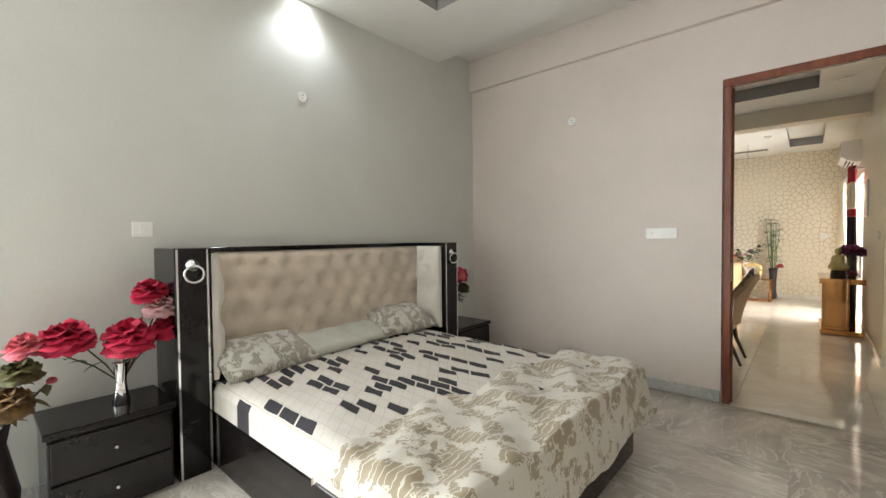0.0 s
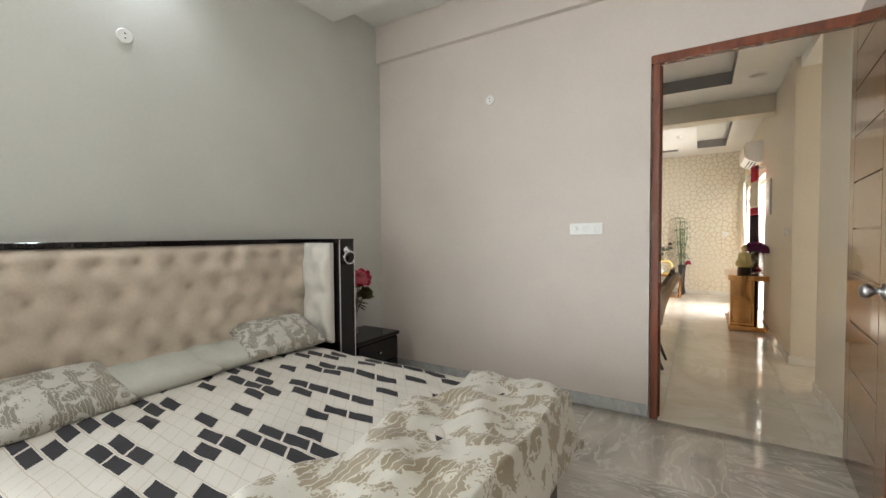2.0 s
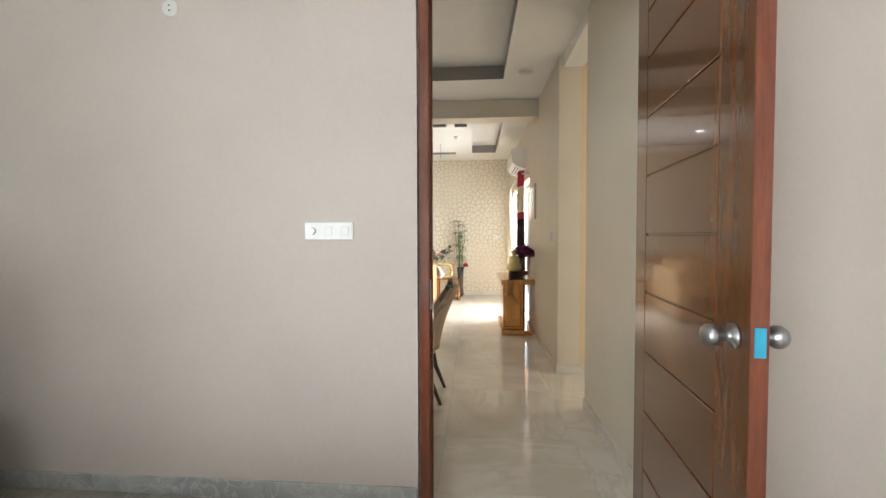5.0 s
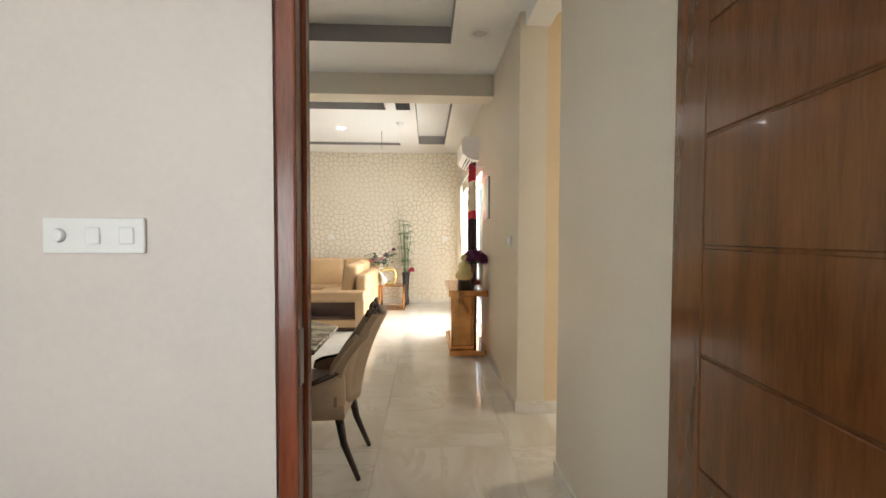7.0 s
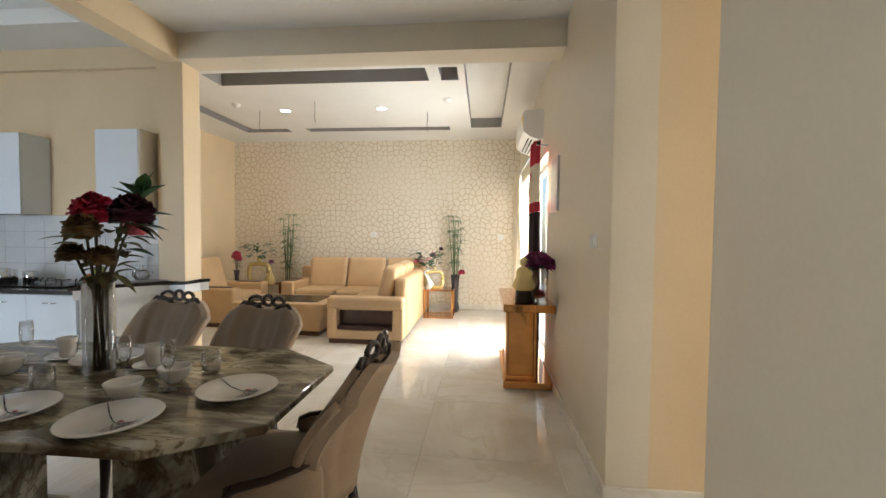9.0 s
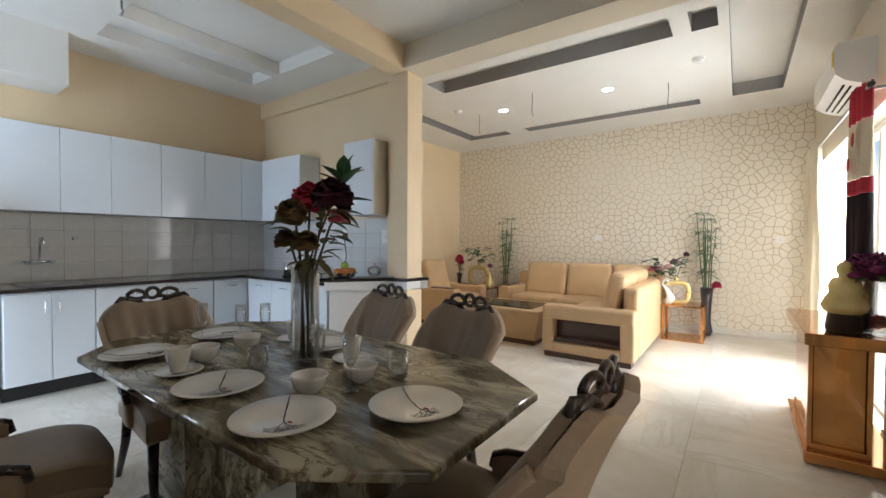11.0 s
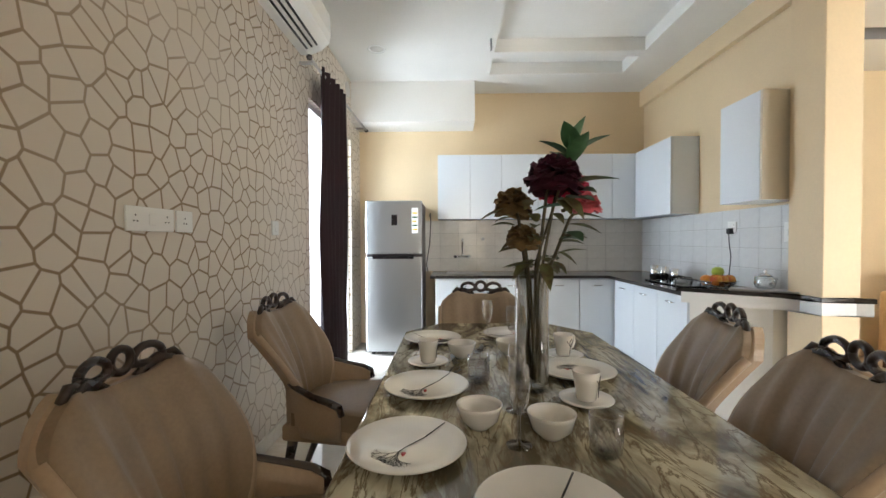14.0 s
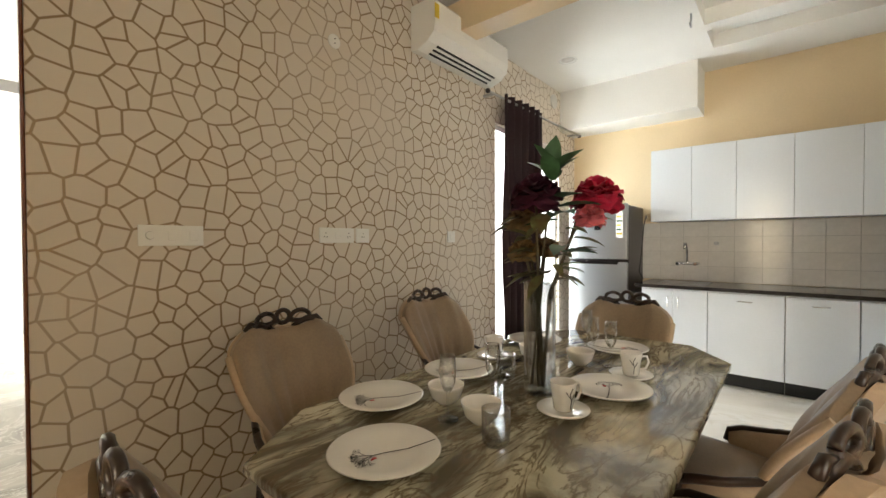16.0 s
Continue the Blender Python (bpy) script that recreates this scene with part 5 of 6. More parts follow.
# ---------- kitchen ----------
KX, KZ = -4.42, 0.845
units = [4.69, 5.22, 5.74, 6.16, 6.52]
for a, b in zip(units, units[1:]):
    u = thing("base_cabinet", "white gloss laminate kitchen base cabinet under granite", "kitchen cabinet", -5.04, a, 0, 0, "base cabinets")
    w = b - a
    part("body", boxbm(0.0, 0.56, 0.002, w - 0.002, 0.12, KZ - 0.034), "laminate", u)
    part("toe_kick", boxbm(0.0, 0.50, 0.002, w - 0.002, 0.005, 0.118), "rubber", u, "dark recessed toe kick")
    halves = ((0.004, w / 2 - 0.002), (w / 2 + 0.002, w - 0.004)) if a < 5 else ((0.004, w - 0.004),)
    for i, (c, d) in enumerate(halves):
        dr = part("door", boxbm(0.562, 0.58, c, d, 0.125, KZ - 0.045, bevel=0.002), "laminate", u)
        if a < 5:
            yh = d - 0.04 if i == 0 else c + 0.04
            part("handle", tube(bmesh.new(), [(0.58, yh, 0.64), (0.603, yh, 0.645), (0.603, yh, 0.735), (0.58, yh, 0.74)], 0.005, 8), "chrome", dr)
        else:
            yc = (c + d) / 2
            part("handle", tube(bmesh.new(), [(0.58, yc - 0.05, 0.74), (0.603, yc - 0.045, 0.74), (0.603, yc + 0.045, 0.74), (0.58, yc + 0.05, 0.74)], 0.005, 8), "chrome", dr)
u = thing("base_cabinet", "white gloss base cabinets under the hob, with pull handles", "kitchen cabinet", 0, 0, 0, 0, "base cabinets")
part("body", boxbm(-4.44, -3.12, 6.52, 7.068, 0.12, KZ - 0.034), "laminate", u)
part("toe_kick", boxbm(-4.44, -3.14, 6.58, 7.068, 0.005, 0.118), "rubber", u)
for a, b in ((-4.42, -3.99), (-3.985, -3.56), (-3.555, -3.13)):
    dr = part("door", boxbm(a, b, 6.50, 6.518, 0.125, KZ - 0.045, bevel=0.002), "laminate", u)
    part("handle", tube(bmesh.new(), [((a + b) / 2 - 0.05, 6.50, 0.74), ((a + b) / 2 - 0.045, 6.478, 0.74), ((a + b) / 2 + 0.045, 6.478, 0.74), ((a + b) / 2 + 0.05, 6.50, 0.74)], 0.005, 8), "chrome", dr)
wt = thing("worktop", "black polished granite kitchen worktop", "worktop", 0, 0, 0)
part("slab", prism(bmesh.new(), [(-5.045, 4.64), (KX, 4.64), (KX, 6.44), (-3.10, 6.44), (-2.86, 6.80), (-2.86, 7.068), (-5.045, 7.068)], KZ - 0.03, KZ, 0.004, 2), "granite", wt)
part("sink", boxbm(-4.93, -4.55, 4.80, 5.20, KZ + 0.001, KZ + 0.005, bevel=0.002), "steel", wt, "steel sink set into the granite")
pen = thing("breakfast_ledge", "granite-topped white ledge at the end of the kitchen counter", "counter", 0, 0, 0)
part("top", prism(bmesh.new(), [(-3.09, 6.40), (-2.50, 7.16), (-2.555, 7.20), (-2.555, 6.915), (-2.81, 6.915), (-2.85, 6.79)], KZ + 0.004, KZ + 0.03, 0.003, 1), "granite", pen, "black granite ledge top")
part("fascia", prism(bmesh.new(), [(-3.08, 6.43), (-2.515, 7.16), (-2.557, 7.19), (-2.557, 6.917), (-2.81, 6.917), (-2.85, 6.81)], KZ - 0.07, KZ + 0.003), "upvc", pen, "white fascia board")
part("end_panel", prism(bmesh.new(), [(-3.10, 6.50), (-2.83, 6.86), (-2.83, 7.06), (-3.10, 7.06)], 0.005, KZ - 0.075), "upvc", pen, "cream plastered end of the counter")
ys = [4.71, 5.06, 5.40, 5.79, 6.19, 6.58, 6.83]
for a, b in zip(ys, ys[1:]):
    u = thing("wall_cabinet", "white gloss laminate wall cabinet over the backsplash", "kitchen cabinet", -5.048, a, 1.435, 0, "wall cabinets")
    part("body", boxbm(0, 0.33, 0.001, b - a - 0.001, 0, 0.69), "laminate", u)
    part("door", boxbm(0.331, 0.35, 0.002, b - a - 0.002, 0.0, 0.69, bevel=0.002), "laminate", u)
u = thing("wall_cabinet", "white gloss laminate wall cabinet in the kitchen corner", "kitchen cabinet", -4.69, 6.80, 1.435, 0, "wall cabinets")
part("body", boxbm(-0.35, 0.72, 0.035, 0.268, 0, 0.69), "laminate", u)
part("door", boxbm(0.01, 0.72, 0.015, 0.033, 0, 0.69, bevel=0.002), "laminate", u)
u = thing("wall_cabinet", "white wall cabinet with a beige side beside the column", "kitchen cabinet", -3.23, 6.78, 1.45, 0, "wall cabinets")
part("body", boxbm(0, 0.38, 0.02, 0.288, 0, 0.68), "laminate", u)
part("door", boxbm(0, 0.38, 0.0, 0.018, 0, 0.68, bevel=0.002), "laminate", u)
part("side_panel", boxbm(0.381, 0.40, 0.0, 0.288, 0, 0.68, bevel=0.002), "cream", u, "beige laminated side")

tap = thing("kitchen_tap", "chrome wall-mounted kitchen tap over the sink", "tap", -5.03, 4.98, 1.02)
part("body", tube(bmesh.new(), [(0.0, -0.09, 0), (0.05, -0.09, 0), (0.05, 0.09, 0), (0.0, 0.09, 0)], 0.014, 10), "chrome", tap)
part("spout", tube(bmesh.new(), [(0.05, 0, 0), (0.06, 0, 0.12), (0.09, 0, 0.20), (0.16, 0, 0.20), (0.19, 0, 0.15)], 0.009, 10), "chrome", tap)
for s in (-1, 1):
    part("handle", tube(bmesh.new(), [(0.05, s * 0.07, 0.0), (0.09, s * 0.075, 0.0), (0.1, s * 0.08, 0.0)], [0.014, 0.02, 0.016], 12), "chrome", tap)
t = thing("water_outlet", "chrome capped water outlet on the backsplash", "pipe outlet", -5.03, 5.22, 1.22)
part("cap", tube(bmesh.new(), [(0, 0, 0), (0.03, 0, 0), (0.05, 0, 0)], [0.02, 0.016, 0.018], 12), "steel", t)

t = thing("plug", "black plug with its cord in the kitchen socket", "plug", -3.50, 7.054, 1.27)
part("body", boxbm(-0.02, 0.02, -0.04, 0, -0.025, 0.02, bevel=0.006, seg=2), "rubber", t)
part("cord", tube(bmesh.new(), [(0, -0.03, -0.02), (0.005, -0.03, -0.10), (0.02, -0.025, -0.2), (0.01, -0.03, -0.33), (0.03, -0.06, -0.415)], 0.004, 6), "rubber", t)
switch_plate(-3.50, 7.054, 1.30, 0.10, 0.085, 0, "sp", "white socket plate behind the black plug")
t = thing("fridge_cord", "thin black cord looping from the wall behind the refrigerator", "cord", -5.02, 4.60, 1.38)
part("cord", tube(bmesh.new(), [(0.0, 0, 0.10), (0.12, 0.02, 0.13), (0.25, 0.03, 0.02), (0.27, 0.02, -0.2), (0.22, -0.02, -0.45), (0.10, -0.01, -0.53)], 0.005, 6), "rubber", t)

hob = thing("gas_hob", "black glass gas hob on the worktop", "gas hob", -3.62, 6.76, KZ)
part("glass_top", boxbm(-0.30, 0.30, -0.19, 0.19, 0.0, 0.012, bevel=0.004), "blackgloss", hob)
for bx, by in ((-0.16, 0.05), (0.16, 0.05), (0.0, -0.05)):
    bn = part("burner", lathe(bmesh.new(), [(0, 0.012), (0.045, 0.012), (0.045, 0.022), (0.03, 0.03), (0, 0.03)], 18, bx, by), "steel", hob)
    for k in range(4):
        a = math.pi / 4 + k * math.pi / 2
        part("pan_support", tube(bmesh.new(), [(bx + 0.09 * math.cos(a), by + 0.09 * math.sin(a), 0.012), (bx + 0.085 * math.cos(a), by + 0.085 * math.sin(a), 0.04), (bx + 0.03 * math.cos(a), by + 0.03 * math.sin(a), 0.042)], 0.004, 6), "rubber", bn)
for x, y, h, r in ((-4.00, 6.70, 0.13, 0.045), (-3.92, 6.84, 0.10, 0.05), (-4.08, 6.82, 0.11, 0.04)):
    t = thing("steel_tumbler", "polished steel kitchen canister on the worktop", "canister", x, y, KZ, 0, "steel canisters")
    part("body", lathe(bmesh.new(), [(0, 0), (r, 0), (r * 1.02, h), (r * 0.95, h), (r * 0.93, 0.01), (0, 0.01)], 24), "chrome", t)
fb = thing("fruit_bowl", "glass bowl heaped with apples and oranges", "fruit bowl", -3.15, 6.72, KZ)
part("dish", lathe(bmesh.new(), [(0, 0), (0.05, 0), (0.06, 0.01), (0.125, 0.07), (0.12, 0.072), (0.055, 0.016), (0, 0.012)], 28), "glass", fb)
for k, x, y, z in (("apple", 0.05, 0.0, 0.075), ("orange", -0.05, 0.02, 0.075), ("orange", -0.03, -0.06, 0.07), ("apple", 0.03, 0.06, 0.075), ("lime", 0.0, 0.0, 0.13), ("apple", 0.06, -0.05, 0.08)):
    fr = thing("fruit", {"apple": "ripe red apple in the glass bowl", "orange": "orange lying in the glass bowl", "lime": "green fruit on top of the heap"}[k], "fruit", -3.15 + x, 6.72 + y, KZ + z, 0, "fruit in the bowl")
    part("flesh", lathe(bmesh.new(), [(0, -0.033), (0.018, -0.036), (0.034, -0.02), (0.04, 0.0), (0.034, 0.024), (0.018, 0.036), (0.006, 0.032), (0, 0.028)], 18), k, fr)
    part("stalk", tube(bmesh.new(), [(0, 0, 0.028), (0.004, 0, 0.044)], 0.002, 5), "stem", fr)
tp = thing("teapot", "clear glass teapot on a tray", "teapot", -2.90, 6.86, KZ + 0.043)
part("body", lathe(bmesh.new(), [(0, 0), (0.045, 0), (0.06, 0.03), (0.055, 0.065), (0.035, 0.085), (0.033, 0.083), (0.052, 0.063), (0.056, 0.03), (0.042, 0.004), (0, 0.004)], 24), "glass", tp)
part("lid", lathe(bmesh.new(), [(0.036, 0.085), (0.034, 0.09), (0.01, 0.1), (0.008, 0.108), (0.012, 0.118), (0, 0.122)], 20), "chrome", tp)
part("spout", tube(bmesh.new(), [(0.05, 0, 0.03), (0.08, 0, 0.05), (0.095, 0, 0.075)], [0.012, 0.009, 0.007], 8), "glass", tp)
part("handle", tube(bmesh.new(), [(-0.045, 0, 0.075), (-0.085, 0, 0.07), (-0.085, 0, 0.03), (-0.055, 0, 0.02)], 0.006, 8), "chrome", tp)
tr = thing("serving_tray", "long steel serving tray under the teapot", "tray", -2.86, 6.84, KZ + 0.031, 52)
part("tray", boxbm(-0.19, 0.19, -0.07, 0.07, 0, 0.011, bevel=0.004, seg=2), "steel", tr)

fridge = thing("refrigerator", "silver two-door refrigerator with a dark recessed handle strip", "refrigerator", -4.475, 3.97, 0)
part("cabinet", boxbm(-0.57, -0.06, 0.0, 0.585, 0.03, 1.60, bevel=0.008, seg=2), "blackvase", fridge, "dark grey cabinet sides")
for z0, z1 in ((0.05, 1.035), (1.065, 1.615)):
    dr = part("door", boxbm(-0.058, 0.0, 0.0, 0.585, z0, z1, bevel=0.012, seg=3), "steel", fridge, "brushed steel door")
part("handle_strip", boxbm(-0.05, 0.004, 0.07, 0.50, 1.012, 1.052, bevel=0.006), "blackgloss", fridge, "black recessed handle")
part("display", boxbm(0.0, 0.003, 0.27, 0.33, 1.36, 1.47, bevel=0.001), "blackgloss", fridge, "small black display")
lb = part("energy_label", boxbm(0.0, 0.002, 0.48, 0.545, 1.28, 1.54), "plastic", fridge, "white energy label")
for i in range(5):
    part("label_bar", boxbm(0.002, 0.003, 0.487, 0.538 - 0.006 * (i % 3), 1.31 + i * 0.042, 1.325 + i * 0.042), "leaf" if i % 2 else "yellow", lb)
for y in (0.06, 0.52):
    part("foot", tube(bmesh.new(), [(-0.1, y, 0.005), (-0.1, y, 0.05)], 0.02, 10), "rubber", fridge)

# backsplash tiles
for nm, ax, a0, a1, k in (("backsplash_back", "x", 4.30, 7.06, "tile"), ("backsplash_side", "y", -5.04, -2.82, "tilewhite")):
    z0, z1 = KZ + 0.002, 1.432
    base = structure(nm, boxbm(-5.049, -5.041, a0, a1, z0, z1) if ax == "x" else boxbm(a0, a1, 7.058, 7.069, z0, z1), "grout", "glazed tile backsplash over the kitchen worktop", "backsplash")
    nz = 4
    nh = int((a1 - a0) / 0.20)
    tw, th = (a1 - a0) / nh, (z1 - z0) / nz
    me = mesh_of("tile", boxbm(-tw / 2 + 0.0012, tw / 2 - 0.0012, -0.004, 0.002, -th / 2 + 0.0012, th / 2 - 0.0012, bevel=0.0015), k)
    for i in range(nh):
        for j in range(nz):
            ob = new("tile", me)
            ob.parent = base
            c, z = a0 + (i + 0.5) * tw, z0 + (j + 0.5) * th
            ob.matrix_world = pose(-5.041, c, z, 0, 0, 90) if ax == "x" else pose(c, 7.058, z)

# ---------- dining wall fittings ----------


def split_ac(x, y, z, rz, label):
    t = thing("air_conditioner", label, "air conditioner", x, y, z, rz)
    rows = []
    prof = [(0.0, 0.0), (-0.06, -0.005), (-0.15, 0.03), (-0.205, 0.08), (-0.215, 0.14), (-0.21, 0.27), (-0.19, 0.295), (0.0, 0.30)]
    bm = bmesh.new()
    lo = [bm.verts.new((0.0, a, b)) for a, b in prof]
    hi = [bm.verts.new((0.90, a, b)) for a, b in prof]
    bm.faces.new(lo)
    bm.faces.new(hi[::-1])
    for i in range(len(prof)):
        j = (i + 1) % len(prof)
        bm.faces.new([lo[i], hi[i], hi[j], lo[j]])
    part("casing", bm, "plastic", t)
    for k in range(3):
        y0, z0 = -0.075 - 0.035 * k, 0.0 + 0.013 * k
        part("louvre_slot", tube(bmesh.new(), [(0.10, y0, z0), (0.80, y0, z0)], 0.008, 6), "rubber", t, "dark air outlet slot")
    part("sticker", boxbm(0.0, 0.04, -0.2175, -0.2125, 0.16, 0.25) if rz == 180 else boxbm(0.84, 0.88, -0.2175, -0.2125, 0.14, 0.25), "yellow", t, "yellow energy sticker")


split_ac(-2.28, WALL_D, 2.53, 180, "white split air conditioner on the papered wall above the curtain")
split_ac(RIGHT, 8.92, 2.29, -90, "white split air conditioner above the balcony door")


def curtain(name, label, a, b, at, axis, z0, z1, bands, seed, folds=7, depth=0.045):
    """A gathered hanging; bands are (material, lower z, upper z)."""
    t = thing(name, label, "curtain", 0, 0, 0)
    for k, lo, hi in bands:
        rows = []
        for j in range(9):
            z = lo + (hi - lo) * j / 8
            row = []
            for i in range(folds * 10 + 1):
                u = i / (folds * 10)
                w = depth * math.sin(u * folds * 2 * math.pi + 0.5 * math.sin(z * 3 + seed)) * (0.75 + 0.25 * math.sin(z * 2 + u * 5))
                p = a + (b - a) * u
                row.append(Vector((p, at + w, z)) if axis == "y" else Vector((at + w, p, z)))
            rows.append(row)
        part("panel", solid_sheet(bmesh.new(), rows, (0, 0.003, 0) if axis == "y" else (0.003, 0, 0)), k, t)
    return t


def rod(label, p, q, ball=0.022):
    t = thing("curtain_rod", label, "curtain rod", 0, 0, 0)
    part("bar", tube(bmesh.new(), [p, q], 0.011, 10), "steel", t)
    for e in (p, q):
        part("finial", lathe(bmesh.new(), [(0, -ball), (ball * 0.7, -ball * 0.7), (ball, 0), (ball * 0.7, ball * 0.7), (0, ball)], 14, *e), "blackvase", t)
    return t


r1 = rod("steel curtain rod over the dining balcony door", (-3.06, WALL_D + 0.10, 2.46), (-4.95, WALL_D + 0.10, 2.46))
for x in (-3.15, -4.86):
    part("bracket", boxbm(x - 0.012, x + 0.012, WALL_D, WALL_D + 0.10, 2.452, 2.468), "steel", r1)
curtain("curtain", "dark maroon gathered curtain at the dining balcony door", -3.30, -3.98, WALL_D + 0.10, "y", 0.05, 2.5, [("curtain", 0.05, 2.50)], 1, 6)
r2 = rod("dark curtain rod over the living balcony door", (RIGHT - 0.10, 7.62, 2.16), (RIGHT - 0.10, 10.3, 2.16))
for y in (7.72, 10.2):
    part("bracket", boxbm(RIGHT - 0.10, RIGHT, y - 0.012, y + 0.012, 2.152, 2.168), "steel", r2)
curtain("curtain", "maroon curtain with a red and white floral band", 7.66, 7.98, RIGHT - 0.10, "x", 0.05, 2.2, [("curtain", 0.05, 1.52), ("red", 1.523, 1.62), ("creamcloth", 1.623, 1.98), ("red", 1.983, 2.20)], 2, 4)
curtain("curtain", "cream and maroon curtain drawn to the corner of the balcony door", 9.55, 10.2, RIGHT - 0.10, "x", 0.05, 2.2, [("creamcloth", 0.05, 2.20)], 5, 6)
band = thing("curtain_flower_print", "red flower printed on the curtain band", "print", 0, 0, 0)
for y, z in ((7.74, 1.86), (7.86, 1.72)):
    part("print", lathe(bmesh.new(), [(0, 0), (0.045, 0.0), (0.045, 0.002), (0, 0.002)], 14, m=Matrix.Translation((RIGHT - 0.155, y, z)) @ Euler((0, radians(-90), 0)).to_matrix().to_4x4()), "red", band)

switch_plate(-0.850, WALL_D, 1.27, 0.238, 0.085, 180, "fss", "white three-gang switch plate with a dimmer on wallpaper")
switch_plate(-1.668, WALL_D, 1.28, 0.232, 0.085, 180, "psp", "white double socket plate on wallpaper")
switch_plate(-1.85, WALL_D, 1.28, 0.098, 0.085, 180, "p", "small white socket plate on wallpaper")
switch_plate(-2.70, WALL_D, 1.28, 0.09, 0.085, 180, "s", "white switch plate near the curtain")
switch_plate(-0.90, WALL_P, 1.31, 0.235, 0.085, 0, "fss", "white three-gang switch plate on the pink wall")
switch_plate(LEFT, 0.58, 1.36, 0.10, 0.085, 90, "s", "white switch plate above the nightstand")
switch_plate(RIGHT, 5.98, 1.275, 0.12, 0.085, -90, "ss", "white switch plate on the cream wall")
switch_plate(-1.95, 10.75, 1.28, 0.09, 0.085, 0, "p", "small white socket plate on the gold wallpaper")
switch_plate(0.25, 10.75, 1.25, 0.09, 0.085, 0, "p", "small white socket plate near the balcony door")
switch_plate(-2.95, 7.057, 1.25, 0.09, 0.13, 0, "sp", "white socket plate on the kitchen tiles")
for x, y, z, rz, lab in ((-1.67, WALL_P, 2.38, 0, "round white cable cover on the pink wall"), (LEFT, 1.60, 2.36, 90, "round white cable cover above the bed"), (-1.66, WALL_D, 2.37, 180, "round white cable cover on the wallpaper")):
    t = thing("cable_cover", lab, "cable cover", x, y, z, rz)
    part("disc", tube(bmesh.new(), [(0, 0, 0), (0, -0.006, 0), (0, -0.009, 0)], [0.04, 0.04, 0.034], 24), "plastic", t)
    for dz in (-0.012, 0.012):
        part("hole", tube(bmesh.new(), [(0, -0.0085, dz), (0, -0.0105, dz)], 0.004, 8), "rubber", t)
t = thing("round_vent", "round grey vent on the wallpaper near the ceiling", "vent", -4.48, WALL_D, 2.76, 180)
part("disc", tube(bmesh.new(), [(0, 0, 0), (0, -0.012, 0)], 0.075, 28), "dim", t)
t = thing("wall_picture", "narrow pale framed panel on the cream wall", "picture", RIGHT, 7.21, 1.72, -90)
part("frame", boxbm(-0.15, 0.15, -0.018, 0, -0.225, 0.225, bevel=0.003), "steel", t)
part("panel", boxbm(-0.138, 0.138, -0.021, -0.0185, -0.213, 0.213), "plastic", t)
t = thing("security_camera", "small grey wall camera at the beam", "camera", RIGHT, 6.75, 2.66, 90)
part("bracket", tube(bmesh.new(), [(0, 0, 0), (0, -0.05, 0), (0, -0.07, -0.03)], 0.012, 8), "dim", t)
part("housing", boxbm(-0.05, 0.05, -0.13, -0.05, -0.075, -0.025, bevel=0.01, seg=2), "dim", t)

# ---------- living room ----------


def cushion_box(name, parent, x0, x1, y0, y1, z0, z1, material="sofa", r=0.045, label=""):
    return part(name, boxbm(x0, x1, y0, y1, z0, z1, bevel=r, seg=3), material, parent, label)


def sofa(x, y, rz, width, seats, label, arms=(True, True), back=True):
    """Facing -y; the origin is the middle of the front edge."""
    s = thing("sofa", label, "sofa", x, y, 0, rz, "sofa set")
    d = 0.86
    w2 = width / 2
    part("base", boxbm(-w2 + 0.03, w2 - 0.03, 0.06, d - 0.03, 0.03, 0.20, bevel=0.01), "sofawood", s, "dark wooden plinth")
    cushion_box("body", s, -w2 + 0.02, w2 - 0.02, 0.03, d - 0.02, 0.08, 0.30, r=0.03)
    aw = 0.20
    for side, on in ((-1, arms[0]), (1, arms[1])):
        if on:
            x0, x1 = (-w2, -w2 + aw) if side < 0 else (w2 - aw, w2)
            arm = cushion_box("arm", s, x0, x1, 0.0, d - 0.05, 0.06, 0.55, r=0.035)
            part("arm_tray", boxbm(x0 + 0.04, x1 - 0.04, 0.10, 0.46, 0.548, 0.562, bevel=0.004), "sofawood", arm, "dark wooden tray set into the arm")
    i0, i1 = -w2 + (aw if arms[0] else 0.02), w2 - (aw if arms[1] else 0.02)
    n = (i1 - i0) / seats
    for k in range(seats):
        a, b = i0 + k * n + 0.006, i0 + (k + 1) * n - 0.006
        cushion_box("seat_cushion", s, a, b, 0.0, d - 0.20, 0.29, 0.44, r=0.05)
        bc = cushion_box("back_cushion", s, a, b, -0.09, 0.09, -0.26, 0.26, r=0.06)
        bc.matrix_local = pose(0, d - 0.20, 0.64, -14, 0, 0)
    if back:
        cushion_box("back", s, -w2 + 0.01, w2 - 0.01, d - 0.14, d, 0.06, 0.74, r=0.04)
    return s


sofa(-2.02, 9.62, 0, 2.15, 3, "tan leather three-seat sofa against the gold wallpaper", (True, False))
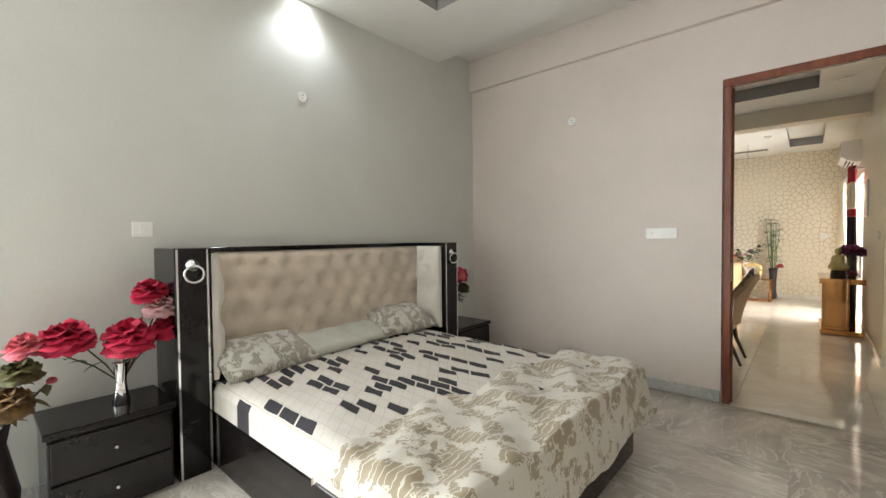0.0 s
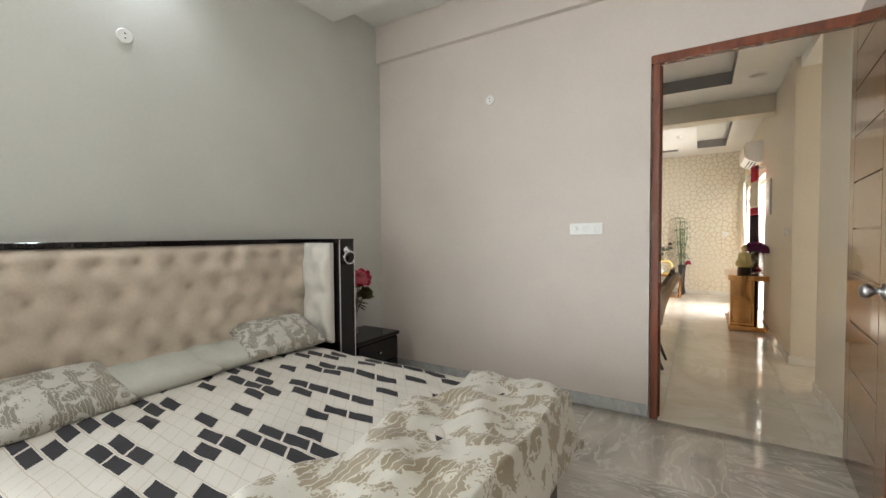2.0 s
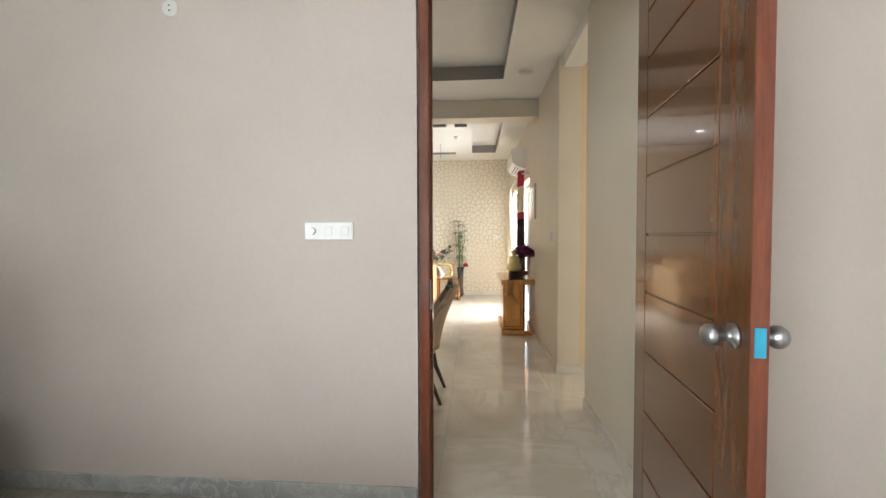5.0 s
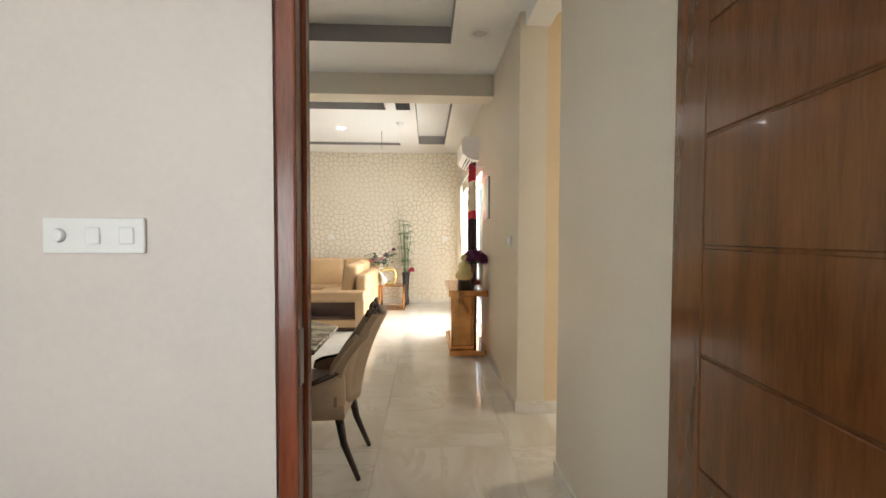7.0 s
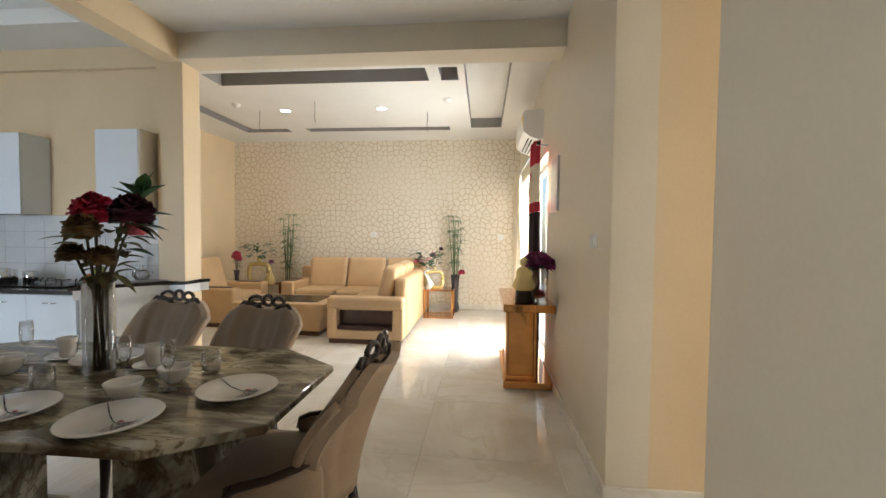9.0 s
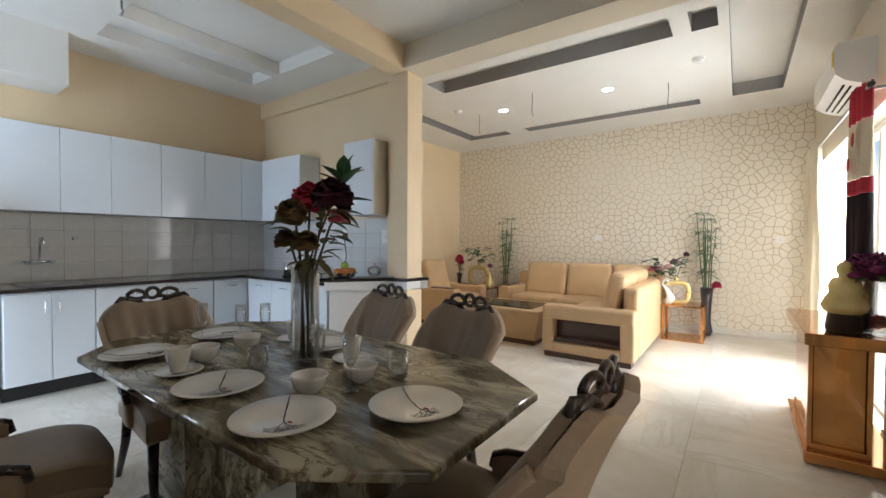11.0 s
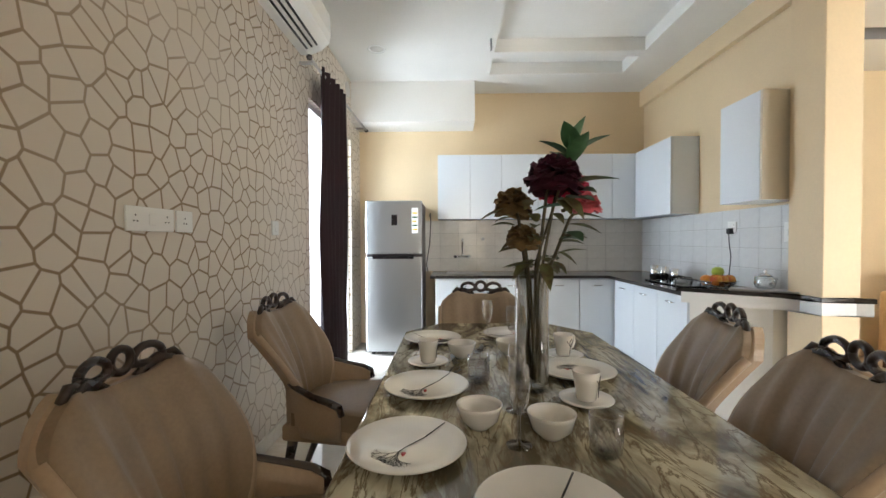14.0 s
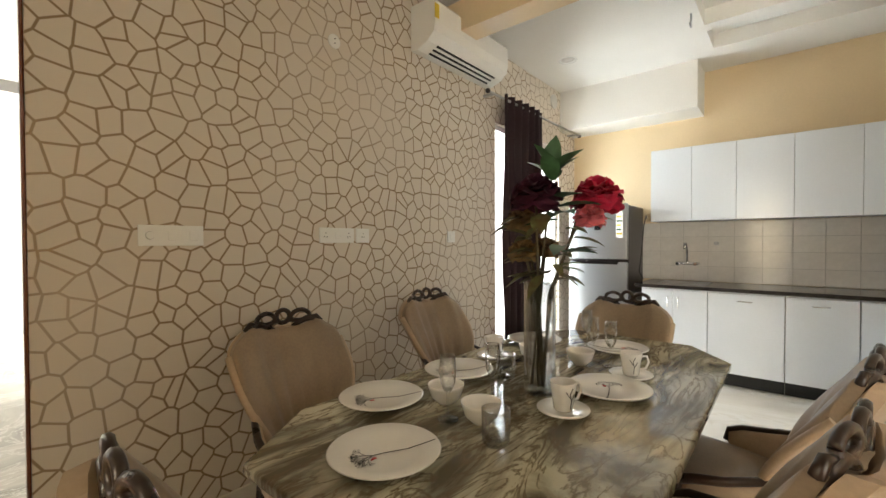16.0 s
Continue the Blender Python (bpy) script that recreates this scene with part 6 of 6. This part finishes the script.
# the side sofa faces -x; its end arm has an open dark shelf
side = thing("sofa", "tan leather side sofa with an open shelf in its arm", "sofa", 0, 0, 0, 0, "sofa set")
part("base", boxbm(-1.83, -0.98, 8.36, 9.80, 0.03, 0.2), "sofawood", side)
cushion_box("body", side, -1.82, -0.97, 8.52, 9.82, 0.08, 0.30, r=0.03)
cushion_box("back", side, -1.10, -0.94, 8.495, 9.84, 0.05, 0.76, r=0.05)
arm = part("arm", boxbm(-1.86, -0.95, 8.30, 8.50, 0.40, 0.55, bevel=0.035, seg=3), "sofa", side)
part("arm_cheek", boxbm(-1.86, -1.75, 8.30, 8.50, 0.06, 0.43, bevel=0.02, seg=2), "sofa", arm)
part("arm_cheek", boxbm(-1.08, -0.95, 8.30, 8.50, 0.06, 0.43, bevel=0.02, seg=2), "sofa", arm)
part("shelf_floor", boxbm(-1.76, -1.07, 8.31, 8.50, 0.06, 0.16, bevel=0.006), "sofa", arm)
part("shelf_back", boxbm(-1.76, -1.07, 8.46, 8.50, 0.16, 0.41), "sofawood", arm, "dark back of the arm shelf")
part("arm_foot", boxbm(-1.84, -0.98, 8.33, 8.48, 0.004, 0.06), "sofawood", arm)
for a, b in ((8.52, 9.15), (9.16, 9.80)):
    cushion_box("seat_cushion", side, -1.82, -1.18, a, b, 0.29, 0.44, r=0.05)
    bc = cushion_box("back_cushion", side, -0.09, 0.09, a - (a + b) / 2, b - (a + b) / 2, -0.24, 0.24, r=0.06)
    bc.matrix_local = pose(-1.20, (a + b) / 2, 0.66, 0, 14, 0)
part("console_top", boxbm(-1.5, -1.15, 9.83, 10.2, 0.50, 0.53, bevel=0.006), "sofawood", side, "dark wooden corner tray")
cushion_box("corner_box", side, -1.55, -0.95, 9.82, 10.45, 0.06, 0.50, r=0.03)
ac = thing("armchair", "tan leather armchair beside the column", "armchair", -3.35, 9.30, 0, 90, "sofa set")
part("base", boxbm(-0.42, 0.42, 0.06, 0.80, 0.006, 0.2), "sofawood", ac)
cushion_box("body", ac, -0.44, 0.44, 0.02, 0.84, 0.07, 0.30, r=0.03)
for a, b in ((-0.46, -0.27), (0.27, 0.46)):
    arm = cushion_box("arm", ac, a, b, 0.0, 0.80, 0.06, 0.54, r=0.035)
    part("arm_tray", boxbm(a + 0.04, b - 0.04, 0.08, 0.44, 0.538, 0.552, bevel=0.004), "sofawood", arm)
cushion_box("seat_cushion", ac, -0.265, 0.265, 0.0, 0.64, 0.29, 0.44, r=0.05)
bc = cushion_box("back_cushion", ac, -0.26, 0.26, -0.09, 0.09, -0.28, 0.28, r=0.06)
bc.matrix_local = pose(0, 0.66, 0.64, -16, 0, 0)
cushion_box("back", ac, -0.44, 0.44, 0.70, 0.84, 0.06, 0.72, r=0.04)

ct = thing("coffee_table", "tan leather box coffee table with an inset dark glass top", "coffee table", -2.58, 8.90, 0)
part("plinth", boxbm(-0.50, 0.50, -0.28, 0.28, 0.004, 0.06), "sofawood", ct)
bm = bmesh.new()
lo = [(-0.52, -0.30), (0.52, -0.30), (0.52, 0.30), (-0.52, 0.30)]
hi = [(-0.60, -0.38), (0.60, -0.38), (0.60, 0.38), (-0.60, 0.38)]
vs = [[bm.verts.new((*p, z)) for p in o] for o, z in ((lo, 0.06), (lo, 0.09), (hi, 0.36), (hi, 0.42))]
for a, b in zip(vs, vs[1:]):
    for i in range(4):
        bm.faces.new([a[i], a[(i + 1) % 4], b[(i + 1) % 4], b[i]])
bm.faces.new(vs[0][::-1])
bm.faces.new(vs[-1])
bmesh.ops.bevel(bm, geom=bm.edges[:], offset=0.015, segments=2, profile=0.5, affect="EDGES")
part("body", bm, "sofa", ct)
part("glass_top", boxbm(-0.46, 0.46, -0.26, 0.26, 0.421, 0.431, bevel=0.003), "blackgloss", ct, "dark glass inset top")


def side_table(x, y, w, d, h, label):
    t = thing("side_table", label, "side table", x, y, 0)
    part("top", boxbm(-w / 2, w / 2, -d / 2, d / 2, h - 0.02, h, bevel=0.003), "amber", t, "bronze mirrored top")
    for a in (-w / 2 + 0.02, w / 2 - 0.02):
        for b in (-d / 2 + 0.02, d / 2 - 0.02):
            part("leg", boxbm(a - 0.015, a + 0.015, b - 0.015, b + 0.015, 0.02, h - 0.02, bevel=0.002), "amber", t)
    part("shelf", boxbm(-w / 2, w / 2, -d / 2, d / 2, 0.004, 0.02, bevel=0.002), "amber", t)


side_table(-0.72, 10.12, 0.46, 0.46, 0.44, "bronze mirrored side table at the end of the sofa")
side_table(-3.72, 10.22, 0.46, 0.46, 0.44, "bronze mirrored side table between sofa and armchair")


def ring_vase(x, y, z, h, label):
    """A flat pale gold vase with a square hole, and a neck."""
    t = thing("ring_vase", label, "vase", x, y, z)
    loop = []
    for i in range(33):
        a = 2 * math.pi * i / 32
        e = 0.55
        loop.append((0.42 * h * math.copysign(abs(math.cos(a)) ** e, math.cos(a)), 0, 0.45 * h + 0.38 * h * math.copysign(abs(math.sin(a)) ** e, math.sin(a))))
    part("body", tube(bmesh.new(), loop, 0.09 * h, 10), "gold", t)
    part("neck", lathe(bmesh.new(), [(0.06 * h, 0.85 * h), (0.05 * h, 0.95 * h), (0.09 * h, 1.05 * h), (0.07 * h, 1.05 * h), (0.03 * h, 0.95 * h)], 16), "gold", t)
    return t


def foliage_spray(parent, base, n, spread, height, material, seed, ln=0.12, wd=0.05):
    rnd = random.Random(seed)
    bm = bmesh.new()
    for i in range(n):
        a = rnd.uniform(0, 6.28)
        r = spread * math.sqrt(rnd.random())
        p = Vector(base) + Vector((r * math.cos(a), r * math.sin(a), height * rnd.random()))
        leaf(bm, p, (math.cos(a), math.sin(a), rnd.uniform(-0.3, 0.8)), ln * rnd.uniform(0.7, 1.2), wd * rnd.uniform(0.7, 1.2))
    part("foliage", bm, material, parent)


v = ring_vase(-0.80, 10.06, 0.44, 0.32, "pale gold ring-shaped vase with mixed artificial flowers")
foliage_spray(v, (-0.14, 0.08, 0.33), 46, 0.22, 0.22, "leaf", 21, 0.14, 0.07)
for i, (k, c, r0) in enumerate((("flower_pale", (-0.20, 0.02, 0.42), 0.06), ("flower_pale", (-0.10, 0.0, 0.45), 0.055), ("flower_purple", (-0.03, 0.05, 0.52), 0.055), ("flower_pink", (-0.28, 0.02, 0.42), 0.05), ("flower_dark", (0.10, 0.05, 0.62), 0.04))):
    part("bloom", bloom(bmesh.new(), c, r0, 30, 0.4, i + 50), k, v)
    part("stem", tube(bmesh.new(), [(0, 0, 0.3), (c[0] * 0.6, c[1], c[2] - 0.08), c], 0.003, 5), "stem", v)
sw = thing("swan_vase", "small white swan-necked vase on the side table", "vase", -0.90, 10.0, 0.44)
part("neck", tube(bmesh.new(), [(0, 0, 0.0), (0.05, 0, 0.08), (0.0, 0, 0.18), (-0.05, 0, 0.24), (-0.02, 0, 0.30), (0.03, 0, 0.28)], [0.05, 0.055, 0.025, 0.016, 0.016, 0.012], 10), "ceramic", sw)
v = ring_vase(-3.75, 10.18, 0.44, 0.40, "pale gold ring-shaped vase with green leaves")
foliage_spray(v, (0.0, 0.0, 0.40), 34, 0.20, 0.26, "leaf", 22, 0.14, 0.06)
v = thing("teardrop_vase", "pale gold teardrop vase with one pink flower", "vase", -3.50, 10.1, 0.44)
part("body", lathe(bmesh.new(), [(0, 0), (0.05, 0), (0.075, 0.06), (0.06, 0.12), (0.02, 0.2), (0.014, 0.28), (0.02, 0.3), (0.01, 0.28), (0, 0.2)], 20), "gold", v)
part("stem", tube(bmesh.new(), [(0, 0, 0.26), (0.01, 0, 0.36)], 0.004, 6), "stem", v)
part("bloom", bloom(bmesh.new(), (0.01, 0, 0.37), 0.05, 30, 0.4, 77), "flower_purple", v)
bouquet("flower_vase", "dark vase of red roses beside the armchair", -4.12, 10.15, 0.44, [(0, 0), (0.05, 0), (0.03, 0.1), (0.05, 0.22), (0.045, 0.22), (0.02, 0.1), (0, 0.05)], "blackvase",
        [("flower_red", (0.0, 0.0, 0.50), 0.075), ("flower_red", (0.05, -0.03, 0.44), 0.065), ("flower_red", (-0.05, 0.03, 0.46), 0.06)], 26, 31)
side_table(-4.14, 10.2, 0.36, 0.40, 0.44, "bronze mirrored side table by the peach wall")


def bamboo(x, y, h, vase_h, label, seed, bloom_at=None):
    t = thing("bamboo_plant", label, "artificial plant", x, y, 0)
    part("vase", lathe(bmesh.new(), [(0, 0.004), (0.055, 0.004), (0.075, 0.06), (0.05, 0.2), (0.06, vase_h * 0.7), (0.075, vase_h), (0.066, vase_h), (0.05, vase_h * 0.7), (0, 0.1)], 20), "blackvase", t)
    rnd = random.Random(seed)
    bm = bmesh.new()
    for k in range(7):
        a = rnd.uniform(0, 6.28)
        tip = Vector((0.20 * rnd.random() * math.cos(a), 0.14 * rnd.random() * math.sin(a), h * rnd.uniform(0.8, 1.0)))
        pts = [Vector((0.02 * math.cos(a), 0.02 * math.sin(a), vase_h * 0.6)) * (1 - i / 5) + tip * (i / 5) + Vector((0.012 * rnd.uniform(-1, 1), 0.012 * rnd.uniform(-1, 1), 0)) for i in range(6)]
        part("cane", tube(bmesh.new(), pts, [0.008, 0.008, 0.007, 0.007, 0.006, 0.004], 6), "bamboo", t)
        for i in range(2, 6):
            for q in range(7):
                b = rnd.uniform(0, 6.28)
                leaf(bm, pts[i], (math.cos(b), math.sin(b) * 0.7, rnd.uniform(-0.1, 0.5)), rnd.uniform(0.08, 0.16), 0.02, 0.5)
    part("leaves", bm, "bamboo", t)
    if bloom_at:
        part("bloom", bloom(bmesh.new(), bloom_at, 0.065, 34, 0.4, seed), "flower_red", t)
        part("stem", tube(bmesh.new(), [(0, 0, vase_h * 0.8), bloom_at], 0.004, 5), "stem", t)


bamboo(-0.50, 10.50, 1.62, 0.62, "tall artificial bamboo in a black floor vase with a red flower", 41, (0.11, -0.05, 0.66))
bamboo(-3.42, 10.50, 1.60, 0.45, "tall artificial bamboo in a black floor vase behind the sofa", 43)

# ---------- console ----------
cn = thing("console_table", "amber mirrored console table against the cream wall", "console table", 0, 0, 0)
part("plinth", boxbm(0.14, 0.545, 7.10, 8.06, 0.012, 0.07, bevel=0.004), "amber", cn)
for y in (7.16, 8.0):
    for x in (0.19, 0.50):
        part("foot", tube(bmesh.new(), [(x, y, 0.004), (x, y, 0.013)], 0.015, 10), "blackgloss", cn)
part("pedestal", boxbm(0.18, 0.39, 7.17, 7.99, 0.071, 0.658, bevel=0.003), "amber", cn, "amber mirrored pedestal")
for x in (0.156, 0.392):
    part("pilaster", boxbm(x, x + 0.022, 7.15, 7.24, 0.071, 0.658, bevel=0.003), "amber", cn)
part("base_band", boxbm(0.172, 0.40, 7.145, 8.01, 0.071, 0.105, bevel=0.003), "amber", cn)
part("top", boxbm(0.13, 0.552, 7.07, 8.12, 0.66, 0.725, bevel=0.004), "amber", cn, "amber mirrored top")
st = thing("seated_figurine", "small gold and ivory seated statue on a black base", "statue", 0.30, 7.26, 0.74)
st_bm = lathe(bmesh.new(), [(0, 0), (0.075, 0), (0.08, 0.02), (0.07, 0.10), (0.09, 0.115), (0.10, 0.14), (0.085, 0.18), (0.065, 0.21), (0.07, 0.25), (0.055, 0.285), (0.025, 0.30), (0.036, 0.325), (0.038, 0.35), (0.024, 0.375), (0, 0.385)], 20)
for f in st_bm.faces:
    f.material_index = 0 if f.calc_center_median().z < 0.105 else 1
bpy.data.objects.remove(st)
st = new("seated_figurine", mesh_of("seated_figurine", st_bm, ["blackvase", "gold"]))
st.location = (0.31, 7.24, 0.727)
tagged(st, "small gold and ivory seated statue on a black base", "statue")
gv = thing("glass_vase", "clear glass cylinder vase with purple flowers on the console", "vase", 0.45, 7.26, 0.727)
part("cylinder", lathe(bmesh.new(), [(0, 0), (0.07, 0), (0.07, 0.29), (0.066, 0.29), (0.066, 0.012), (0, 0.012)], 28), "glass", gv)
part("inner_bloom", bloom(bmesh.new(), (0, 0, 0.06), 0.05, 34, 0.4, 91), "flower_red", gv)
for i in range(7):
    a = i * 2.4
    c = (0.09 * math.cos(a) * (i > 0), 0.09 * math.sin(a) * (i > 0), 0.38 - 0.012 * i)
    part("bloom", bloom(bmesh.new(), c, 0.07, 30, 0.5, 60 + i), "flower_purple", gv)
foliage_spray(gv, (0, 0, 0.27), 20, 0.07, 0.06, "leaf", 61, 0.09, 0.04)

# ---------- ceiling fittings ----------
for x, y, z, lit in ((-2.66, 8.93, 2.899, True), (-1.37, 8.92, 2.899, True), (0.31, 6.02, 2.919, False), (-2.95, 5.08, 2.899, False), (-3.0, 6.85, 2.899, False), (-3.9, 4.2, 2.899, False), (-2.74, 1.60, 3.079, True)):
    disc_lamp(x, y, z, lit)
for x, y in ((-0.49, 8.60), (-3.15, 8.62)):
    t = thing("smoke_detector", "small white dome on the living room ceiling", "smoke detector", x, y, 2.9, 0, "ceiling domes")
    part("dome", lathe(bmesh.new(), [(0.05, 0), (0.052, -0.012), (0.035, -0.03), (0.02, -0.04), (0, -0.041)], 22), "plastic", t)
for x, y, z in ((-2.10, 8.55, 2.9), (-0.80, 9.1, 2.9), (-3.0, 8.9, 2.9)):
    t = thing("ceiling_wire", "loose wire hanging from a ceiling hook point", "wire", x, y, z, 0, "hanging wires")
    part("wire", tube(bmesh.new(), [(0, 0, 0), (0.004, 0, -0.10), (-0.004, 0, -0.2), (0.01, 0, -0.26)], 0.003, 5), "rubber", t)
t = thing("fan_hook", "bare metal fan hook under the kitchen tray", "ceiling hook", -3.75, 5.20, 2.9)
part("hook", tube(bmesh.new(), [(0, 0, 0.0), (0, 0, -0.05), (0.03, 0, -0.08), (0.0, 0, -0.10)], 0.008, 6), "steel", t)

# ---------- floors, tile by tile ----------


def tiles(base, x0, x1, y0, y1, size, material, skip=None):
    me = mesh_of("floor_tile", boxbm(-size / 2 + 0.0006, size / 2 - 0.0006, -size / 2 + 0.0006, size / 2 - 0.0006, -0.004, 0.004, bevel=0.0006), material)
    nx, ny = math.ceil((x1 - x0) / size), math.ceil((y1 - y0) / size)
    for i in range(nx):
        for j in range(ny):
            cx, cy = x0 + (i + 0.5) * size, y1 - (j + 0.5) * size
            if skip and skip(cx, cy):
                continue
            ob = new("floor_tile", me)
            ob.parent = base
            ob.matrix_world = pose(cx, cy, 0, 0, 0, 90 * ((i + j) % 2) + random.Random(i * 31 + j).choice((0, 180)))


fb1 = structure("floor_bedroom", boxbm(LEFT - 0.1, 2.35, BACK - 0.1, WALL_P - 0.01, -0.1, -0.003), "grout", "grey veined polished marble bedroom floor", "floor")
tiles(fb1, LEFT - 0.4, 2.4, BACK - 0.1, WALL_P - 0.005, 0.80, "floor_grey")
fb2 = structure("floor_living", boxbm(-5.15, 2.5, WALL_P - 0.009, 10.85, -0.1, -0.003), "grout", "cream veined polished marble floor", "floor")
tiles(fb2, -5.2, 2.4, WALL_P - 0.005, 10.8, 0.80, "floor_cream", lambda x, y: x > 1.3 and not 4.4 < y < 6)
structure("balcony_floor", boxbm(0.76, 2.6, 6.2, 11.0, -0.12, -0.006), "floor_cream", "pale balcony floor outside the living room", "floor")
structure("balcony_floor_dining", boxbm(-5.2, -2.96, 2.4, 3.68, -0.12, -0.006), "floor_cream", "pale balcony floor outside the dining room", "floor")
